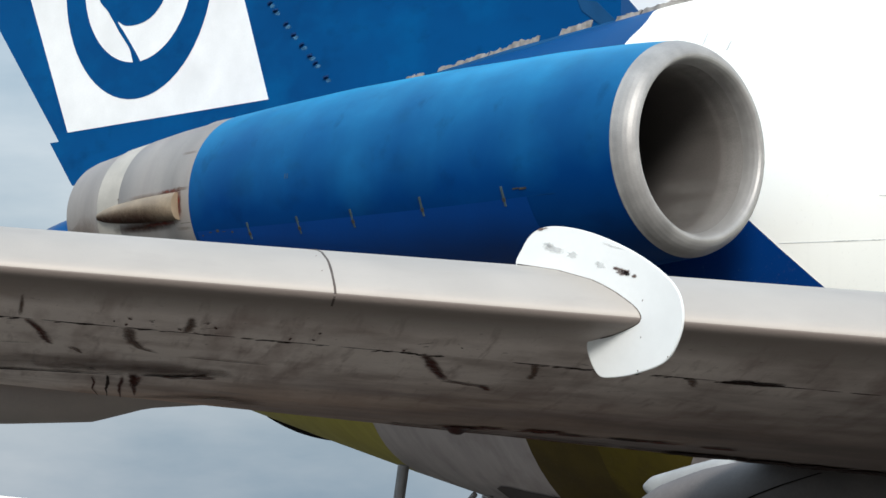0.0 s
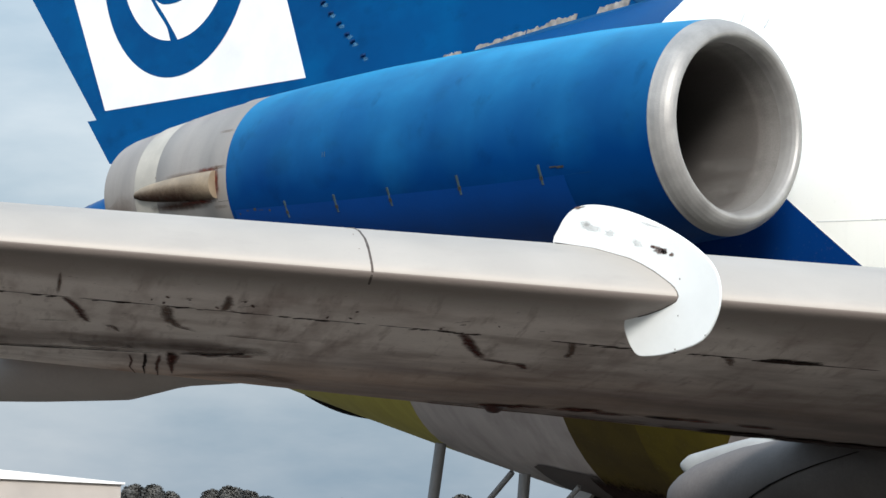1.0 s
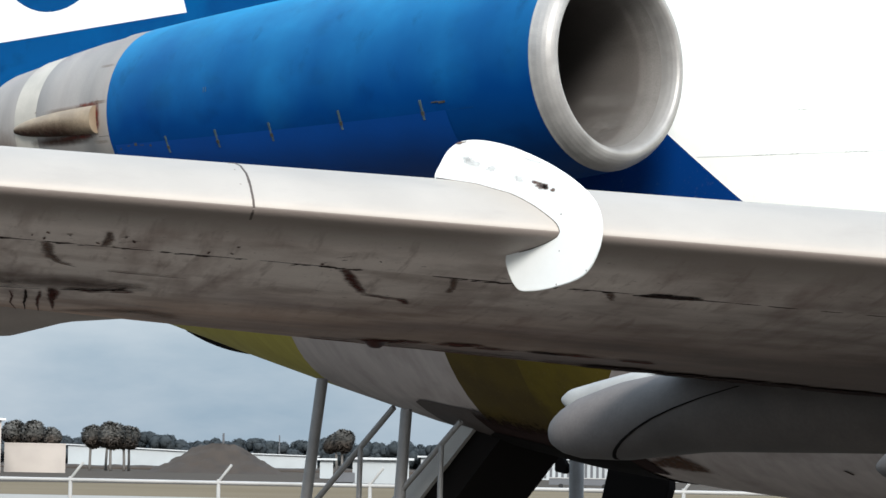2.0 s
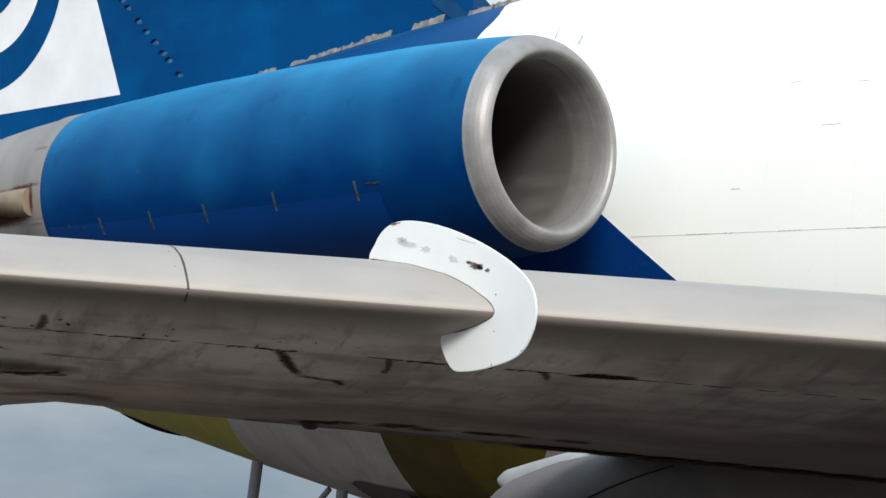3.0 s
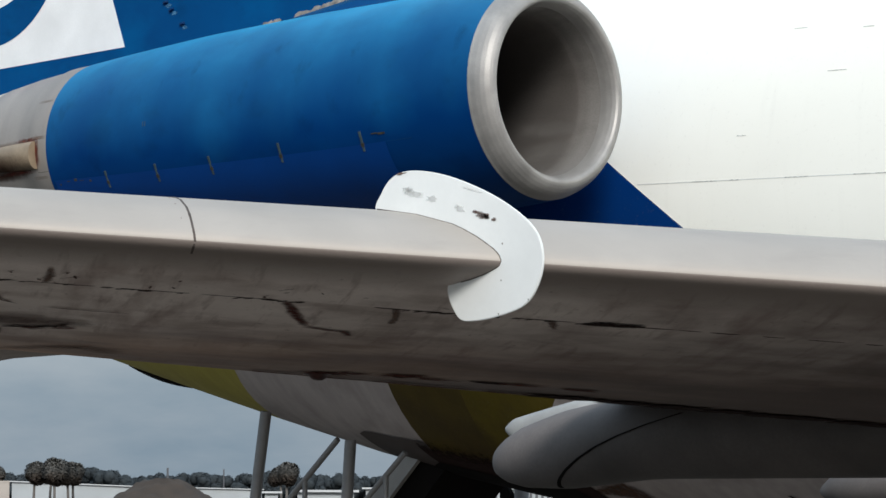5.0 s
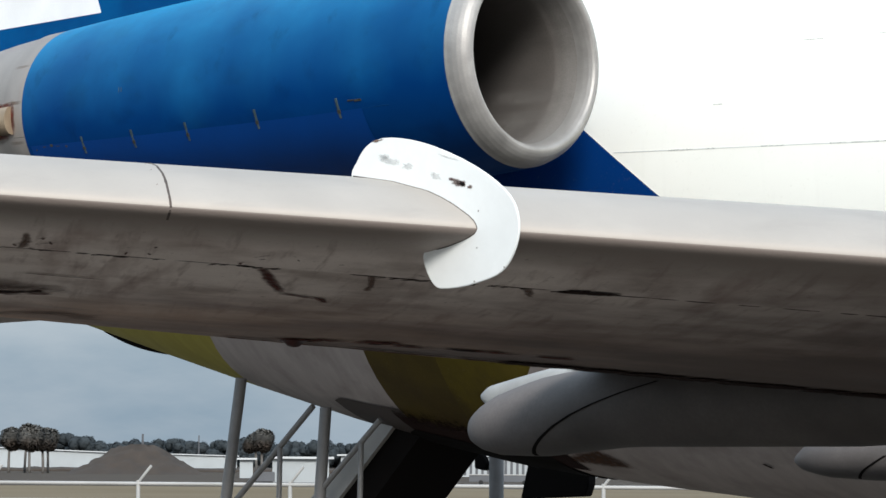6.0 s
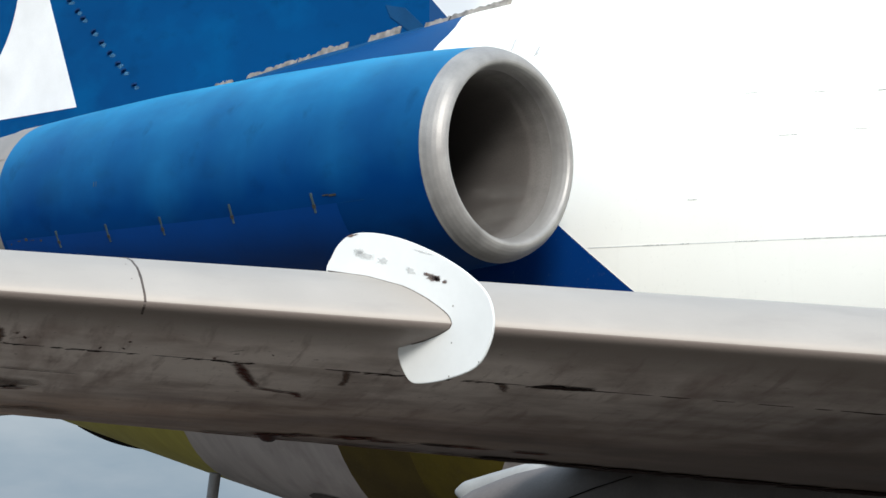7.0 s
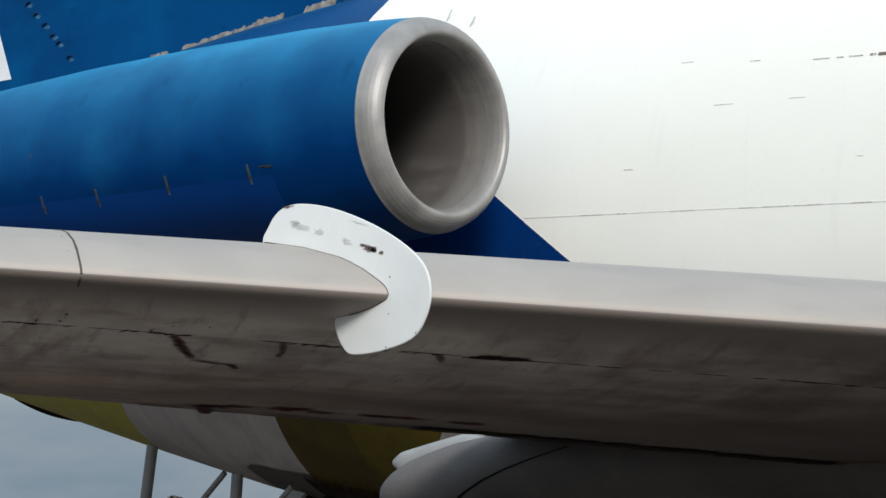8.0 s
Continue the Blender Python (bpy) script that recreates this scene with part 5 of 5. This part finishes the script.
streak([(-11.9, 2.5), (-11.5, 2.12), (-11.25, 1.85), (-11.1, 1.72), (-10.9, 1.68), (-10.75, 1.62)], [0.4, 0.5, 0.55, 0.5, 0.4, 0.15], S_SHADE)
streak([(-11.15, 1.95), (-10.98, 1.84), (-10.82, 1.74), (-10.70, 1.68)], [0.20, 0.28, 0.22, 0.10], S_SHADE, proud=0.005)
for pts, w, mat in ((((-10.88, 2.14), (-10.74, 2.38), (-10.60, 2.64), (-10.395, 2.95)), 0.005, S_GRIME), (((-10.876, 2.06), (-10.73, 2.32), (-10.589, 2.58), (-10.398, 2.90)), 0.006, S_DARK),
                    (((-10.83, 2.06), (-10.67, 2.36), (-10.534, 2.60), (-10.353, 2.90)), 0.009, S_GRIME), (((-10.863, 1.94), (-10.74, 2.16), (-10.616, 2.38), (-10.39, 2.76)), 0.015, S_GRIME)):
    streak(list(pts), [w * 1.2, w * 1.3, w, w * 0.3], mat)
streak([(-10.86, 1.95), (-10.72, 2.18), (-10.60, 2.40)], [0.03, 0.025, 0.01], S_RUST)
blot(-10.75, 1.93, 0.05, 0.07, S_GRIME, 3, 0.3)
blot(-10.70, 1.86, 0.05, 0.06, S_RUST, 4, 0.3)
streak([(-10.35, 2.84), (-10.305, 2.60), (-10.277, 2.48), (-10.15, 2.56), (-10.07, 2.66)], [0.06, 0.14, 0.16, 0.12, 0.05], S_SHADE)
# sealed gap behind the slats: a thin dark line broken into dashes, with specks about it
random.seed(11)
y = -13.6
while y < -7.2:
    w = random.uniform(0.05, 0.22)
    if not -10.68 < y + w / 2 < -10.52:
        streak([(y, 0.652), (y + w / 2, 0.655), (y + w, 0.652)], [0.010, random.choice((0.014, 0.024, 0.036)), 0.010], S_DARK, "gap_grime", 0.006)
    y += w + random.choice((0.0, 0.0, 0.02, 0.06))
for i in range(46):
    y = random.uniform(-12.4, -9.9)
    if not -10.72 < y < -10.48:
        blot(y, random.gauss(0.652, 0.005), random.uniform(0.008, 0.03), random.uniform(0.015, 0.035), S_DARK, 100 + i, 0.0, 0.0085)
        random.seed(500 + i)
for i, (y, n) in enumerate(((-11.62, 5), (-11.42, 7), (-11.15, 3), (-10.85, 4), (-10.35, 3), (-12.1, 3))):
    for j in range(n):
        random.seed(900 + i * 20 + j)
        y0, s0, d = y + random.gauss(0, 0.035), random.uniform(0.40, 0.60), random.uniform(0.015, 0.06)
        lean = random.uniform(-0.6, 0.8)
        streak([(y0, s0), (y0 + lean * d * 0.5, s0 + d * 0.5), (y0 + lean * d, s0 + d)], [0.004, random.uniform(0.004, 0.010), 0.003], S_GRIME, proud=0.0095)
streak([(-9.96, 0.634), (-9.93, 0.632), (-9.85, 0.630), (-9.815, 0.628)], [0.050, 0.064, 0.052, 0.056], S_DARK, "access_slot", 0.011)
# dark gap along the flaps
y = -9.5
while y < -5.6:
    w = random.uniform(0.15, 0.5)
    wide = 0.05 if y < -8.6 else 0.13
    streak([(y, 2.80), (y + w / 2, 2.82), (y + w, 2.80)], [wide * 0.8, wide * random.uniform(0.9, 1.2), wide * 0.8], S_GRIME if y < -8.6 else S_DARK, "gap_grime", 0.006)
    y += w
# dark red seepage along the flap line
for y, q, ry, rs, mat, seed in ((-9.13, 2.54, 0.05, 0.09, S_DARK, 41), (-9.16, 2.52, 0.12, 0.12, S_RUST, 42), (-9.02, 2.56, 0.10, 0.06, S_GRIME, 43), (-8.86, 2.52, 0.09, 0.05, S_DARK, 44), (-8.78, 2.50, 0.14, 0.07, S_RUST, 45), (-9.28, 2.60, 0.08, 0.06, S_GRIME, 46), (-8.55, 2.5, 0.12, 0.05, S_GRIME, 47)):
    blot(y, q, ry, rs, mat, seed, 0.2)
blot(-9.30, 2.68, 0.13, 0.08, S_RUST, 48, 0.0)
blot(-9.29, 2.70, 0.07, 0.05, S_DARK, 49, 0.0)
# a drain bump on the lower skin
p = wing_at(-9.29, 2.74, LO)
rings = []
for i in range(11):
    t = i / 10
    k = math.sin(math.pi * (0.03 + 0.94 * t)) ** 0.7
    rings.append([p + Vector((0.15 * (0.5 - t), 0.035 * k * math.cos(a), -(0.012 + 0.016 * (0.3 < t < 0.7)) * k * max(-0.3, math.sin(a)))) for a in (2 * math.pi * j / 14 for j in range(14))])
part("drain_bump", mesh_from(*loft(rings), "drain_bump", M_DRAIN), wing, "dark drain bump on the lower skin")

# scuffs on the wing fence
fence_mark(6.638, 2.637, 0.044, 0.016, S_GRIME2, 1, -0.25)
fence_mark(6.652, 2.634, 0.028, 0.018, S_GRIME, 12, -0.2)
fence_mark(6.612, 2.648, 0.016, 0.009, S_GRIME, 8, -0.2)
fence_mark(6.660, 2.630, 0.020, 0.010, S_DARK, 9, -0.2)
fence_mark(6.690, 2.620, 0.014, 0.009, S_GRIME2, 5, -0.2)
fence_mark(6.344, 2.721, 0.055, 0.020, S_SMUDGE, 2, -0.2)
fence_mark(6.325, 2.733, 0.030, 0.012, S_SMUDGE, 22, -0.2)
fence_mark(6.432, 2.698, 0.036, 0.014, S_SMUDGE, 3, -0.2)
fence_mark(6.550, 2.660, 0.030, 0.018, S_SMUDGE, 4, -0.2)
fence_mark(6.60, 2.715, 0.060, 0.004, S_SMUDGE, 6, -0.27)
fence_mark(6.300, 2.783, 0.040, 0.005, S_GRIME2, 10, 0.1)
for x, z in ((6.72, 2.436), (6.725, 2.546), (6.83, 2.375), (6.71, 2.336)):
    fence_mark(x, z, 0.005, 0.005, S_GRIME2, 7)


# brown stains on the belly
def belly_stain(points, mat):
    poly = []
    for x, z in points:
        a = fuselage_angle(x, z)
        p = fuselage_at(x, a)
        poly.append(p + Vector((0, -0.006, -0.006)))
    part("stain", fan(poly, "stain", mat), fuselage)


belly_stain([(-1.70, 1.815), (-1.4, 1.87), (-1.1, 1.90), (-0.98, 1.83), (-0.90, 1.75), (-1.1, 1.757), (-1.4, 1.787)], S_BELLY)
belly_stain([(0.27, 1.80), (0.30, 1.80), (0.35, 1.77), (0.32, 1.768)], S_DARK)


# the open stairwell in the belly: a dim frame and dark sheets that paint its shade
rings = []
for x in along(-3.68, -2.90, 8):
    top = interp(x, ((-3.68, 150.0), (-3.55, 147.2), (-2.9, 145.5)))
    rings.append([fuselage_at(x, a) + Vector((0, -0.004, -0.005)) for a in along(radians(top), radians(205), 14)])
part("stairwell_frame", mesh_from(*loft(rings, closed=False), "stairwell_frame", M_WELL), fuselage, "dim brown frame of the stairwell")
rings, cover = [], []
for x in along(-3.02, -1.5, 14):
    rings.append([fuselage_at(x, radians(a)) + Vector((0, -0.006, -0.007)) for a in (144.0, 149.0, 153.0, 158.0, 163.0)])
    cover += [0.0, 0.45 if x < -2.3 else 0.3, 0.75, 1.0, 1.0]
part("stairwell_soot", covered(mesh_from(*loft(rings, closed=False), "stairwell_soot", S_DARK), cover), fuselage)
rings = []
for x in along(-3.4, -1.7, 14):
    top = interp(x, ((-3.4, 174.0), (-3.08, 156.0), (-1.7, 156.0)))
    rings.append([fuselage_at(x, a) + Vector((0, -0.008, -0.010)) for a in along(radians(top), radians(205), 12)])
part("stairwell_opening", mesh_from(*loft(rings, closed=False), "stairwell_opening", M_DARK), fuselage, "dark sheet for the open stairwell in the belly")
